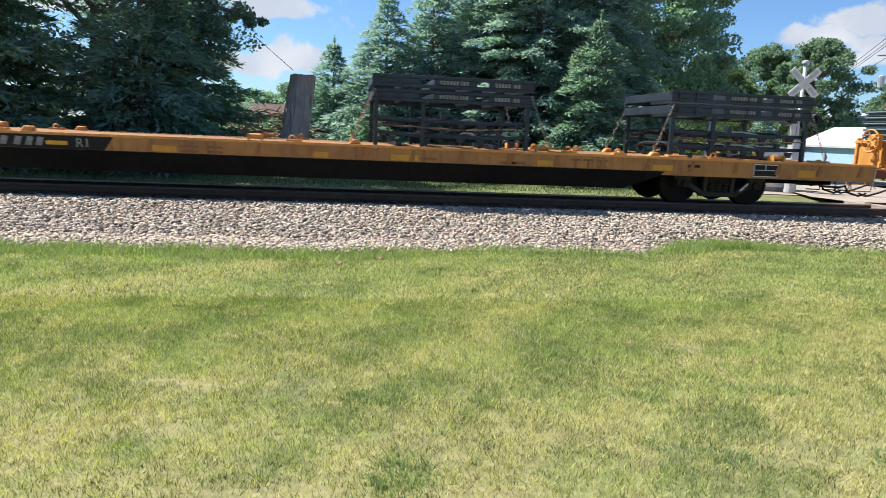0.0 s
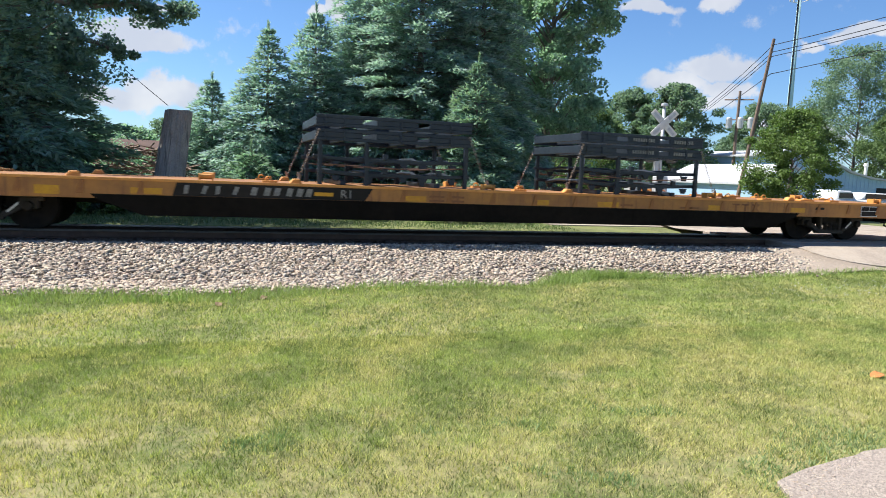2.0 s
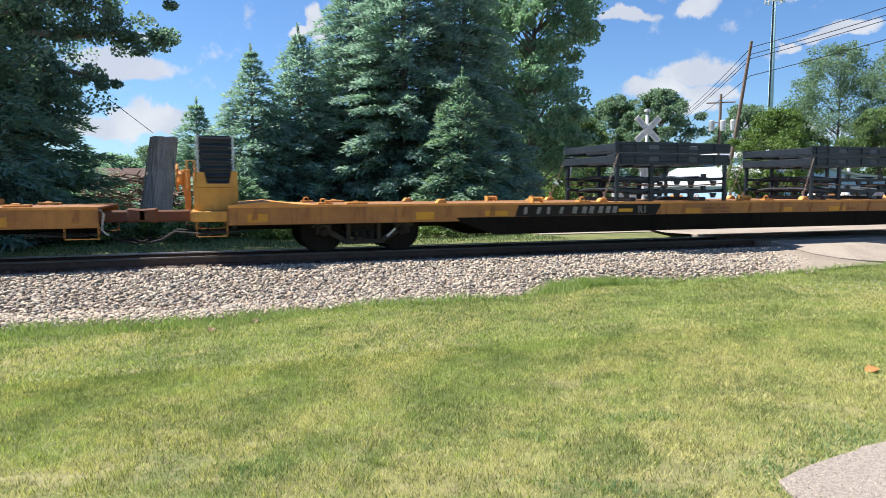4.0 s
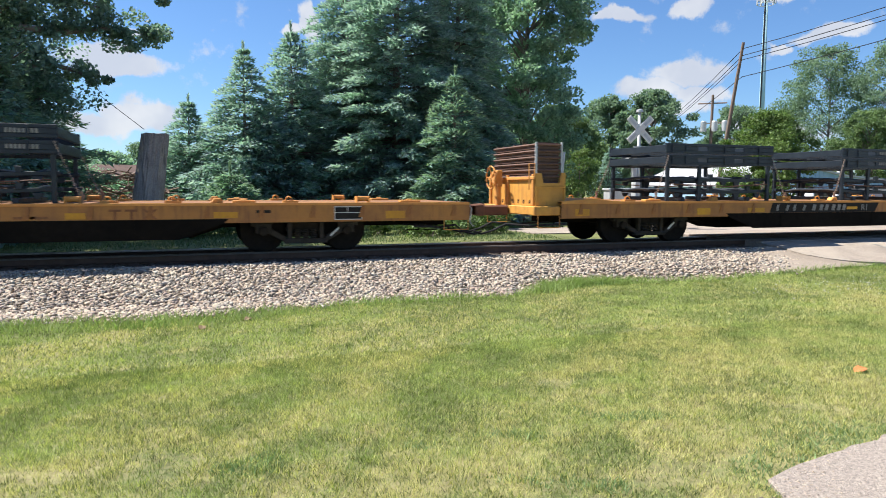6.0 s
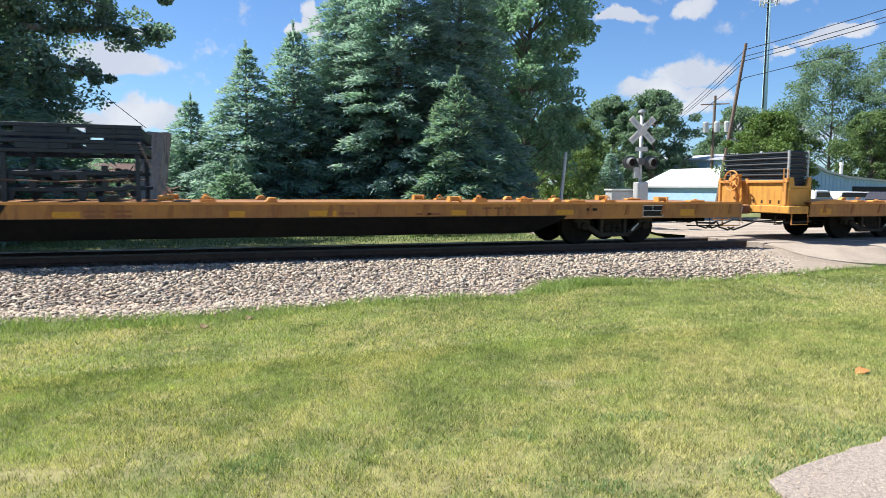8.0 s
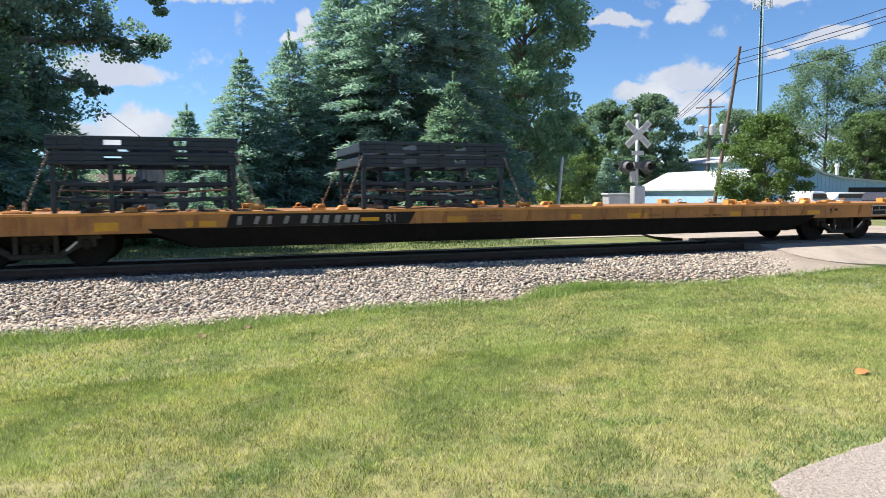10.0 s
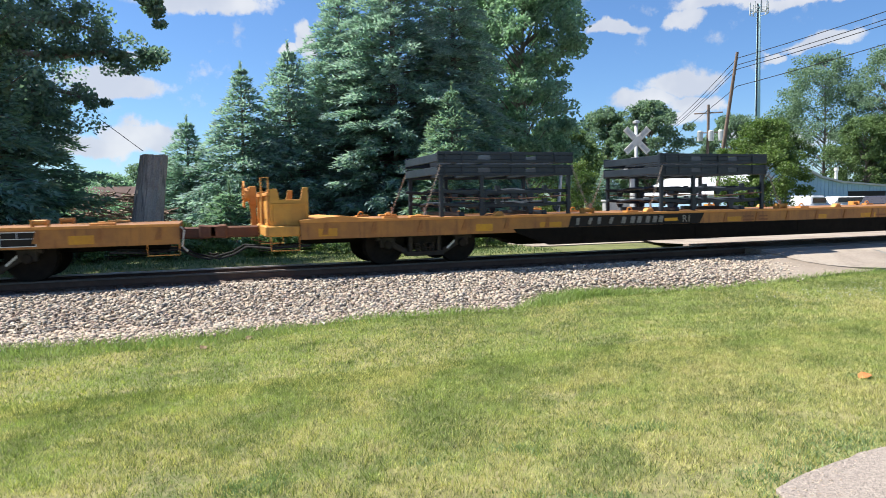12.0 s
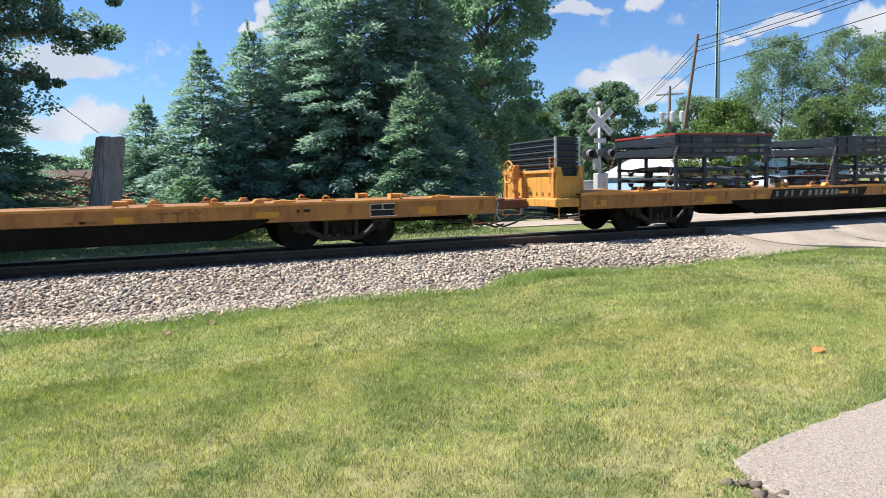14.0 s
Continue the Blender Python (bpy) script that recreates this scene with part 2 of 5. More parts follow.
BROWN_LEAF = material("brown_dead_leaf", (0.16, 0.10, 0.05), 0.8, vary=(0.26, 0.19, 0.10))
DEAD_LEAF = material("orange_dead_leaf", (0.55, 0.20, 0.06), 0.8, vary=(0.42, 0.15, 0.05))


def lawn_material(name, gain, soil=0.0):
    """Mown summer grass: green with straw-coloured dry patches in metres-wide drifts."""
    m = bpy.data.materials.new(name)
    m.use_nodes = True
    m.node_tree.nodes.clear()
    g = Nodes(m.node_tree)
    where = g.add("ShaderNodeTexCoord").outputs["Object"]
    turn = g.add("ShaderNodeVectorRotate", {"rotation_type": "Z_AXIS"}, Vector=where, Angle=radians(-52)).outputs[0]
    drift = g.vec("MULTIPLY", turn, (0.32, 1.5, 1.0))
    big = g.noise(0.55, 4.0, 0.6, drift)
    mid = g.noise(2.3, 5.0, 0.65, where)
    rnd = g.add("ShaderNodeNewGeometry").outputs["Random Per Island"]
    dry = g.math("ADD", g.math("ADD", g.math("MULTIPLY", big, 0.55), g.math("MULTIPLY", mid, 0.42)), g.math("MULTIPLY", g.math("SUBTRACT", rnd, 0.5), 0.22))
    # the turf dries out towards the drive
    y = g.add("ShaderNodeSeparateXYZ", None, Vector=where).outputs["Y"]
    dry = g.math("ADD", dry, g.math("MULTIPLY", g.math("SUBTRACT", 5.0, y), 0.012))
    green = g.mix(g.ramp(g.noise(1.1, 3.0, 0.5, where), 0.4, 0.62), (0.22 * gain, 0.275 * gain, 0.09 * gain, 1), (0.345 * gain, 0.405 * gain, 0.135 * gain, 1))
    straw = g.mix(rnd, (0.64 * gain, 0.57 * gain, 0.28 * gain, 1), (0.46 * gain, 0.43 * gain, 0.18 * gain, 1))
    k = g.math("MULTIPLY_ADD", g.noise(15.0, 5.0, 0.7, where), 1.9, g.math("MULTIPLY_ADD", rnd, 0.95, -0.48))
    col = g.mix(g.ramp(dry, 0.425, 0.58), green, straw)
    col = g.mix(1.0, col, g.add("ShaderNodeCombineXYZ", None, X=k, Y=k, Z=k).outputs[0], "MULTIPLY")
    if soil:
        bare = g.ramp(g.noise(26.0, 6.0, 0.7, where), 0.40, 0.60)
        col = g.mix(g.math("MULTIPLY", bare, soil), col, g.mix(g.noise(60.0, 3.0, 0.6, where), (0.26, 0.20, 0.11, 1), (0.50, 0.42, 0.25, 1)))
    b = g.add("ShaderNodeBsdfPrincipled", None, Base_Color=col, Roughness=0.75)
    g.put(b.inputs["Specular IOR Level"], 0.25)
    tr = g.add("ShaderNodeBsdfTranslucent", None, Color=g.mix(1.0, col, (1.1, 1.25, 0.6, 1), "MULTIPLY"))
    mixed = g.add("ShaderNodeMixShader", None, i0=0.35, i1=b.outputs[0], i2=tr.outputs[0])
    g.add("ShaderNodeOutputMaterial", None, Surface=mixed.outputs[0])
    return m


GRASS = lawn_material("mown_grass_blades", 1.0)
# Sod repeats the blade colours darker; shade between blades is in the colour.
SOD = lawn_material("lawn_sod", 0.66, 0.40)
FAR_TURF = material("far_turf_blades", (0.11, 0.17, 0.06), 0.7, vary=(0.17, 0.215, 0.085), scale=3, island=0.6, translucent=0.3)
DEAD_BARK = material("dead_trunk_bark", (0.50, 0.41, 0.34), 0.95, vary=(0.29, 0.235, 0.195), scale=22, bump=0.9, bump_scale=14, streak=((0.10, 0.085, 0.075), 0.8))
WEED = material("clover_leaves", (0.17, 0.26, 0.10), 0.65, vary=(0.25, 0.33, 0.14), scale=4, island=0.7, translucent=0.3)
LUSH = material("lush_edge_grass", (0.21, 0.30, 0.075), 0.7, vary=(0.31, 0.37, 0.13), scale=3, island=0.6, translucent=0.3)


# ---- mesh building ----
class Build:
    """Gathers simple solids into one mesh."""

    def __init__(self):
        self.v, self.f = [], []

    def add(self, verts, faces):
        n = len(self.v)
        self.v += [tuple(p) for p in verts]
        self.f += [tuple(i + n for i in q) for q in faces]
        return self

    def box(self, x0, y0, z0, x1, y1, z1):
        v = [(x, y, z) for z in (z0, z1) for y in (y0, y1) for x in (x0, x1)]
        return self.add(v, [(0, 2, 3, 1), (4, 5, 7, 6), (0, 1, 5, 4), (2, 6, 7, 3), (0, 4, 6, 2), (1, 3, 7, 5)])

    def prism(self, outline, y0, y1):
        """An outline of (x, z), anticlockwise as seen from -y, from y0 to y1."""
        n = len(outline)
        v = [(x, y0, z) for x, z in outline] + [(x, y1, z) for x, z in outline]
        return self.add(v, [tuple(range(n)), tuple(range(2 * n - 1, n - 1, -1))] + [((i + 1) % n, i, n + i, n + (i + 1) % n) for i in range(n)])

    def tube(self, points, radii, sides=8, cap=True):
        rings, v = [], []
        pts = [Vector(p) for p in points]
        if not isinstance(radii, (list, tuple)):
            radii = [radii] * len(pts)
        for i, p in enumerate(pts):
            d = (pts[min(i + 1, len(pts) - 1)] - pts[max(i - 1, 0)]).normalized()
            a = d.cross(Vector((0, 0, 1)) if abs(d.z) < 0.9 else Vector((0, 1, 0))).normalized()
            b = d.cross(a)
            v += [p + radii[i] * (math.cos(2 * math.pi * k / sides) * a + math.sin(2 * math.pi * k / sides) * b) for k in range(sides)]
        f = []
        for i in range(len(pts) - 1):
            for k in range(sides):
                k2 = (k + 1) % sides
                f.append((i * sides + k, i * sides + k2, (i + 1) * sides + k2, (i + 1) * sides + k))
        if cap:
            f += [tuple(range(sides))[::-1], tuple(range((len(pts) - 1) * sides, len(pts) * sides))]
        return self.add(v, f)

    def ring(self, centre, axis, r, thick, seg=16, sides=6):
        c, ax = Vector(centre), Vector(axis).normalized()
        a = ax.cross(Vector((0, 0, 1)) if abs(ax.z) < 0.9 else Vector((1, 0, 0))).normalized()
        b = ax.cross(a)
        pts = [c + r * (math.cos(2 * math.pi * k / seg) * a + math.sin(2 * math.pi * k / seg) * b) for k in range(seg + 1)]
        return self.tube(pts, thick, sides, False)

    def mesh(self, name, mat, bevel=0.0, smooth=False):
        me = bpy.data.meshes.new(name)
        me.from_pydata(self.v, [], self.f)
        bm = bmesh.new()
        bm.from_mesh(me)
        bmesh.ops.recalc_face_normals(bm, faces=bm.faces)
        if bevel:
            sharp = [e for e in bm.edges if len(e.link_faces) == 2 and e.calc_face_angle(0) > 0.6]
            bmesh.ops.bevel(bm, geom=sharp, offset=bevel, segments=1, affect="EDGES", clamp_overlap=True)
        bm.to_mesh(me)
        bm.free()
        if smooth:
            me.polygons.foreach_set("use_smooth", [True] * len(me.polygons))
        me.materials.append(mat)
        return me


def part(name, shape, mat, parent=None, label="", bevel=0.0, smooth=False, at=None):
    me = shape if isinstance(shape, bpy.types.Mesh) else shape.mesh(name, mat, bevel, smooth)
    ob = new(name, me)
    if parent is not None:
        ob.parent = parent
    if at is not None:
        ob.matrix_basis = at
    return tagged(ob, label)


def soup(name, verts, faces_per, mat):
    """A mesh of many loose polygons with faces_per corners each, from an (n * faces_per, 3) array."""
    verts = np.asarray(verts, dtype=np.float32).reshape(-1, 3)
    n = len(verts) // faces_per
    me = bpy.data.meshes.new(name)
    me.vertices.add(len(verts)), me.loops.add(len(verts)), me.polygons.add(n)
    me.vertices.foreach_set("co", verts.ravel())
    me.loops.foreach_set("vertex_index", np.arange(len(verts), dtype=np.int32))
    me.polygons.foreach_set("loop_start", np.arange(n, dtype=np.int32) * faces_per)
    me.update(calc_edges=True)
    me.materials.append(mat)
    return me


# ---- ground ----
TOE_Y, LAWN_Z, TOE_Z = 11.0, -0.30, -0.55


def ground_z(x, y):
    """The lawn falls gently from the camera to the foot of the ballast; beyond the track it is level."""
    if y < 12.2:
        k = min(max((y - 3.0) / 8.0, 0.0), 1.0)
        z = LAWN_Z + (TOE_Z - LAWN_Z) * k * k * (3 - 2 * k)
        z += 0.015 * noise.noise((x * 0.6, y * 0.6, 0.0)) + 0.10 * min(max((x - 10) / 8, 0), 1) * k
        return z
    k = min(max((y - 17.2) / 1.6, 0.0), 1.0)
    return -0.55 + 0.35 * k


def build_ground():
    xs = [-3000, -600, -150, -60] + [-30 + 0.75 * i for i in range(94)] + [60, 150, 600, 3000]
    ys = [-3000, -300, -60, -20, -8, -3] + [0.4 * i for i in range(64)] + [26, 30, 40, 60, 100, 200, 600, 3000]
    v = [(x, y, ground_z(x, y)) for y in ys for x in xs]
    w = len(xs)
    f = [(j * w + i, j * w + i + 1, (j + 1) * w + i + 1, (j + 1) * w + i) for j in range(len(ys) - 1) for i in range(w - 1)]
    me = bpy.data.meshes.new("ground")
    me.from_pydata(v, [], f)
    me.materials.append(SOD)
    me.polygons.foreach_set("use_smooth", [True] * len(me.polygons))
    tagged(new("ground", me), "mown summer lawn, green with dry straw-coloured patches", "lawn", kind="structure")


def bed_z(y):
    """Height of the ballast across the track."""
    d = abs(y - TRACK_Y)
    if d < 1.45:
        return RAIL_Z - 0.185
    if d < 1.9:
        return RAIL_Z - 0.185 - (d - 1.45) / 0.45 * (RAIL_Z - 0.035)
    return max(-0.15 - (d - 1.9) * (0.21 if y < TRACK_Y else 0.4), -0.62)


def toe(x):
    """Where the grass meets the stones on the near side."""
    line = float(np.interp(x, (-6, -2.4, -0.3, 2.3, 5.2, 6.2, 7.1, 10.2, 16.3), (10.6, 10.55, 10.4, 10.95, 10.9, 11.6, 11.75, 11.5, 12.05)))
    return line + 0.10 * noise.noise((x * 1.6, 7.0, 0))


def build_track():
    xs = [-220, -60] + [-30 + 0.5 * i for i in range(110)] + [60, 220]
    ys = [10.0, 10.5, 11.0, 11.4, 11.8, 12.2, 12.6, 12.8, 13.0, 13.45, TRACK_Y - 1.45, TRACK_Y, TRACK_Y + 1.45, TRACK_Y + 1.9, TRACK_Y + 2.4, TRACK_Y + 3.2]
    b = Build()
    v = []
    for k, y in enumerate(ys):
        for x in xs:
            # the front of the bed follows the edge of the grass
            q = toe(x) - 0.08 + (13.0 - toe(x) + 0.08) * k / 8 if k < 8 else y
            v.append((x, q, max(bed_z(q) - 0.02, ground_z(x, q) + 0.012) + 0.012 * noise.noise((x * 2, q * 2, 0))))
    w = len(xs)
    b.add(v, [(j * w + i, j * w + i + 1, (j + 1) * w + i + 1, (j + 1) * w + i) for j in range(len(ys) - 1) for i in range(w - 1)])
    bed = part("ballast_bed", b, BALLAST_BED)
    tagged(bed, "sloping bed of crushed grey ballast", "ballast", kind="structure")
    for name, y, z, top in (("rail_near", RAIL_Y, RAIL_Z, SHADED_HEAD), ("rail_far", RAIL_Y + 1.5, RAIL_Z - 0.03, RAIL_HEAD)):
        web = Build()
        web.prism([(-0.07, -0.17), (0.07, -0.17), (0.07, -0.155), (0.012, -0.135), (0.012, -0.045), (0.030, -0.035), (0.030, -0.006), (-0.030, -0.006),
                   (-0.030, -0.035), (-0.012, -0.045), (-0.012, -0.135), (-0.07, -0.155)], -220, 220)
        rail = part(name, web, RAIL_STEEL, at=pose(0, y, z, 0, 0, -90))
        tagged(rail, "rusty steel rail with a polished head", "rail", kind="structure")
        head = Build()
        head.box(-220, -0.037, -0.036, 220, 0.037, 0.0)
        part("rail_head", head, top, rail, "worn running surface", bevel=0.004, at=pose(0, 0, 0, 0, 0, 90))
    tie = Build().box(-0.115, -1.3, -0.17, 0.115, 1.3, 0.0).mesh("tie", TIE, 0.01)
    plate = Build().box(-0.09, -0.15, 0, 0.09, 0.15, 0.012).mesh("tie_plate", RAIL_STEEL)
    for i in range(53):
        x = -14 + 0.53 * i
        t = part("tie", tie, TIE, at=pose(x, TRACK_Y, RAIL_Z - 0.165, 0, 0, random.uniform(-0.6, 0.6)))
        tagged(t, "creosoted timber railway tie bedded in ballast", "railway tie", "ties under the rails")
        for side in (-0.75, 0.75):
            part("tie_plate", plate, RAIL_STEEL, t, at=pose(0, side, 0.001))


def stone_field(name, label, count, place, size, mat=None):
    """Loose crushed stones, each an irregular eight-cornered lump."""
    rng = np.random.default_rng(5)
    base = np.array([(x, y, z) for z in (-1, 1) for y in (-1, 1) for x in (-1, 1)], dtype=float)
    quads = np.array([(0, 2, 3, 1), (4, 5, 7, 6), (0, 1, 5, 4), (2, 6, 7, 3), (0, 4, 6, 2), (1, 3, 7, 5)])
    x, y, z = place(rng, count)
    n = len(x)
    v = base[None] * rng.uniform(0.30, 1.0, (n, 8, 3)) * rng.uniform(0.5, 1.35, (n, 1, 3)) * (size * rng.uniform(0.45, 1.8, (n, 1, 1)))
    q = rng.normal(size=(n, 4))
    q /= np.linalg.norm(q, axis=1)[:, None]
    w, a, b, c = q.T
    rot = np.stack([np.stack([1 - 2 * (b * b + c * c), 2 * (a * b - c * w), 2 * (a * c + b * w)], 1), np.stack([2 * (a * b + c * w), 1 - 2 * (a * a + c * c), 2 * (b * c - a * w)], 1),
                    np.stack([2 * (a * c - b * w), 2 * (b * c + a * w), 1 - 2 * (a * a + b * b)], 1)], 1)
    v = np.einsum("nij,nkj->nki", rot, v) * np.array([1.15, 1.15, 0.72]) + np.stack([x, y, z], 1)[:, None, :]
    faces = (quads[None] + (np.arange(n) * 8)[:, None, None]).reshape(-1)
    me = bpy.data.meshes.new(name)
    me.vertices.add(n * 8), me.loops.add(n * 24), me.polygons.add(n * 6)
    me.vertices.foreach_set("co", v.astype(np.float32).ravel())
    me.loops.foreach_set("vertex_index", faces.astype(np.int32))
    me.polygons.foreach_set("loop_start", np.arange(n * 6, dtype=np.int32) * 4)
    me.update(calc_edges=True)
    me.materials.append(mat or STONE)
    tagged(new(name, me), label, "ballast", kind="stuff")


def build_stones():
    def slope(rng, n):
        x = rng.uniform(-7, 19, n)
        y = rng.uniform(10.1, 13.85, n)
        edge = np.array([toe(a) for a in x])
        crossing = np.array([a > road_edge(b) - 0.1 for a, b in zip(x, y)]) | ((x > 12.6) & (rng.random(n) < 0.12))
        thin = (y < edge + rng.normal(0.12, 0.16, n)) | ((y < edge + 0.65) & (x > 2) & (rng.random(n) < 0.55))
        keep = ~thin & ~crossing
        x, y = x[keep], y[keep]
        z = np.array([max(bed_z(b), ground_z(a, b) + 0.012) for a, b in zip(x, y)]) + rng.uniform(-0.01, 0.018, len(x))
        return x, y, z

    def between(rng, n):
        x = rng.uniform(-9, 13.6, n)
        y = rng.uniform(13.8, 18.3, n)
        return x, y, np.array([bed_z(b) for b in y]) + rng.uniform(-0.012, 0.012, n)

    stone_field("ballast_stones", "loose pale grey and pinkish crushed ballast stones", 82000, slope, 0.0245)
    def grit(rng, n):
        x, y = rng.uniform(2.82, 6.5, n), rng.uniform(2.2, 3.4, n)
        keep = y < np.interp(x, DRIVE_X, DRIVE_Y) - 0.01
        x, y = x[keep], y[keep]
        return x, y, np.array([ground_z(a, b) for a, b in zip(x, y)]) + 0.029

    def rubble(rng, n):
        x, y = rng.normal(2.76, 0.05, n), rng.uniform(2.3, 2.72, n)
        return x, y, np.array([ground_z(a, b) for a, b in zip(x, y)]) + 0.012

    stone_field("drive_grit", "loose pale grit and aggregate on the drive", 9000, grit, 0.0035)
    stone_field("drive_rubble", "broken dark lumps at the crumbling corner of the drive", 26, rubble, 0.03, DARK_SHADED_STONE)
    stone_field("track_stones", "crushed stones between the ties and rails", 9000, between, 0.027, DARK_SHADED_STONE)


DRIVE_X = (2.80, 2.84, 2.93, 3.26, 3.70, 4.19, 4.76, 6.5, 9.0, 14.0)
DRIVE_Y = (2.30, 2.66, 2.84, 2.96, 3.05, 3.15, 3.22, 3.40, 3.62, 4.05)


def in_drive(x, y):
    return x > 2.8 and y < float(np.interp(x, DRIVE_X, DRIVE_Y)) - 0.02


ROAD_Y, ROAD_Z = (6.0, 11.0, 12.2, 13.2, 13.9), (-0.44, -0.41, -0.34, -0.10, RAIL_Z - 0.03)


def road_edge(y):
    """Near edge of the asphalt: a rounded corner at the track, then a line towards the camera."""
    return float(np.interp(y, (9.0, 10.5, 11.2, 11.8, 12.2, 12.6, 13.0, 13.9), (17.0, 16.6, 16.1, 15.3, 14.5, 13.95, 13.75, 13.7)))


def build_paving():
    out = [(2.9, -4.0), (14.0, -4.0)] + list(zip(DRIVE_X, DRIVE_Y))[::-1] + [(2.86, 1.6)]
    fine = []
    for i, (xa, ya) in enumerate(out):
        xb, yb = out[(i + 1) % len(out)]
        steps = max(1, int(math.hypot(xb - xa, yb - ya) / 0.12)) if ya > 1.0 and xa < 9.5 else 1
        for k in range(steps):
            x, y = xa + (xb - xa) * k / steps, ya + (yb - ya) * k / steps
            fine.append((x + 0.03 * noise.noise((x * 4, y * 4, 1)), y + 0.045 * noise.noise((x * 5, y * 5, 8)) + 0.02 * noise.noise((x * 19, y * 19, 3))))
    out = fine
    b = Build()
    n = len(out)
    top = [(x, y, ground_z(x, y) + 0.03) for x, y in out]
    low = [(x, y, z - 0.12) for x, y, z in top]
    b.add(top + low, [tuple(range(n))] + [(i, n + i, n + (i + 1) % n, (i + 1) % n) for i in range(n)])
    d = part("driveway", b, CONCRETE, bevel=0.01)
    tagged(d, "weathered pinkish concrete driveway with a crumbling edge", "driveway", kind="structure")
    # road over the crossing, running away from the camera, with a rounded corner of worn asphalt by the track
    ys = [-40.0, -10.0, 0.0, 6.0, 9.0, 10.5, 11.2, 11.7, 12.1, 12.4, 12.7, 13.0, 13.3, 13.6, 13.9]
    r = Build()
    v = []
    for y in ys:
        z = float(np.interp(y, ROAD_Y, ROAD_Z))
        for x in (road_edge(y), road_edge(y) + 0.25, 20.0, 27.0):
            v.append((x, y, z - (0.03 if x == road_edge(y) else 0.0)))
        v.append((road_edge(y), y, z - 0.45))
    f = []
    for j in range(len(ys) - 1):
        p, q = j * 5, j * 5 + 5
        f += [(p + i, p + i + 1, q + i + 1, q + i) for i in range(3)] + [(p + 4, p, q, q + 4)]
    r.add(v, f)
    r.add([(13.7, 17.0, RAIL_Z - 0.03), (27.0, 17.0, RAIL_Z - 0.03), (27.0, 19.0, -0.10), (14.2, 19.0, -0.10), (27.0, 300, -0.12), (18.6, 300, -0.12), (18.6, 30, -0.11)],
          [(0, 1, 2, 3), (3, 2, 4, 5, 6)])
    road = part("road", r, ROAD)
    tagged(road, "sun-bleached asphalt road over the level crossing", "road", kind="structure")
    for y0, y1 in ((13.9, RAIL_Y - 0.1), (RAIL_Y + 0.12, RAIL_Y + 1.38), (RAIL_Y + 1.6, 17.0)):
        for x in (13.7, 16.2, 18.7, 21.2, 23.7):
            part("crossing_panel", Build().box(x, y0 + 0.004, RAIL_Z - 0.2, x + 2.48, y1 - 0.004, RAIL_Z - 0.016), CONCRETE, road, "concrete grade crossing panel", 0.01)
    line = Build()
    marks = [(16.75, y, float(np.interp(y, ROAD_Y, ROAD_Z)) + 0.005) for y in (11.0, 11.7, 12.4, 13.1, 13.85)]
    line.add([(x + d, y, z) for d in (0.0, 0.11) for x, y, z in marks], [(i, i + 5, i + 6, i + 1) for i in range(4)])
    part("edge_line", line, STENCIL, road, "worn white edge line")
    # thin sandy gravel where the ballast meets the road
    sand = Build()
    sx, sy = [11.4 + 0.3 * i for i in range(19)], [11.2 + 0.3 * j for j in range(9)]
    vv = []
    for y in sy:
        for x in sx:
            q = min(max(y, toe(x) - 0.1), 13.6)
            k = min(max((x - 12.0) / 1.5, 0.0), 1.0)
            z = max(bed_z(q), ground_z(x, q)) + 0.006 + 0.03 * k + 0.012 * noise.noise((x * 3, q * 3, 5))
            vv.append((x, q, z - (0.06 if x < 11.6 else 0)))
    n = len(sx)
    sand.add(vv, [(j * n + i, j * n + i + 1, (j + 1) * n + i + 1, (j + 1) * n + i) for j in range(len(sy) - 1) for i in range(n - 1)])
    tagged(part("verge", sand, DIRT, smooth=True), "sandy gravel verge beside the road", "verge", kind="structure")
    # side street beyond the track, seen under and over the cars
    t = Build().box(10.5, 20.5, -0.215, 18.58, 23.5, -0.17)
    tagged(part("pavement", t, ROAD), "pale gravel pull-off beside the road", "pavement", kind="structure")


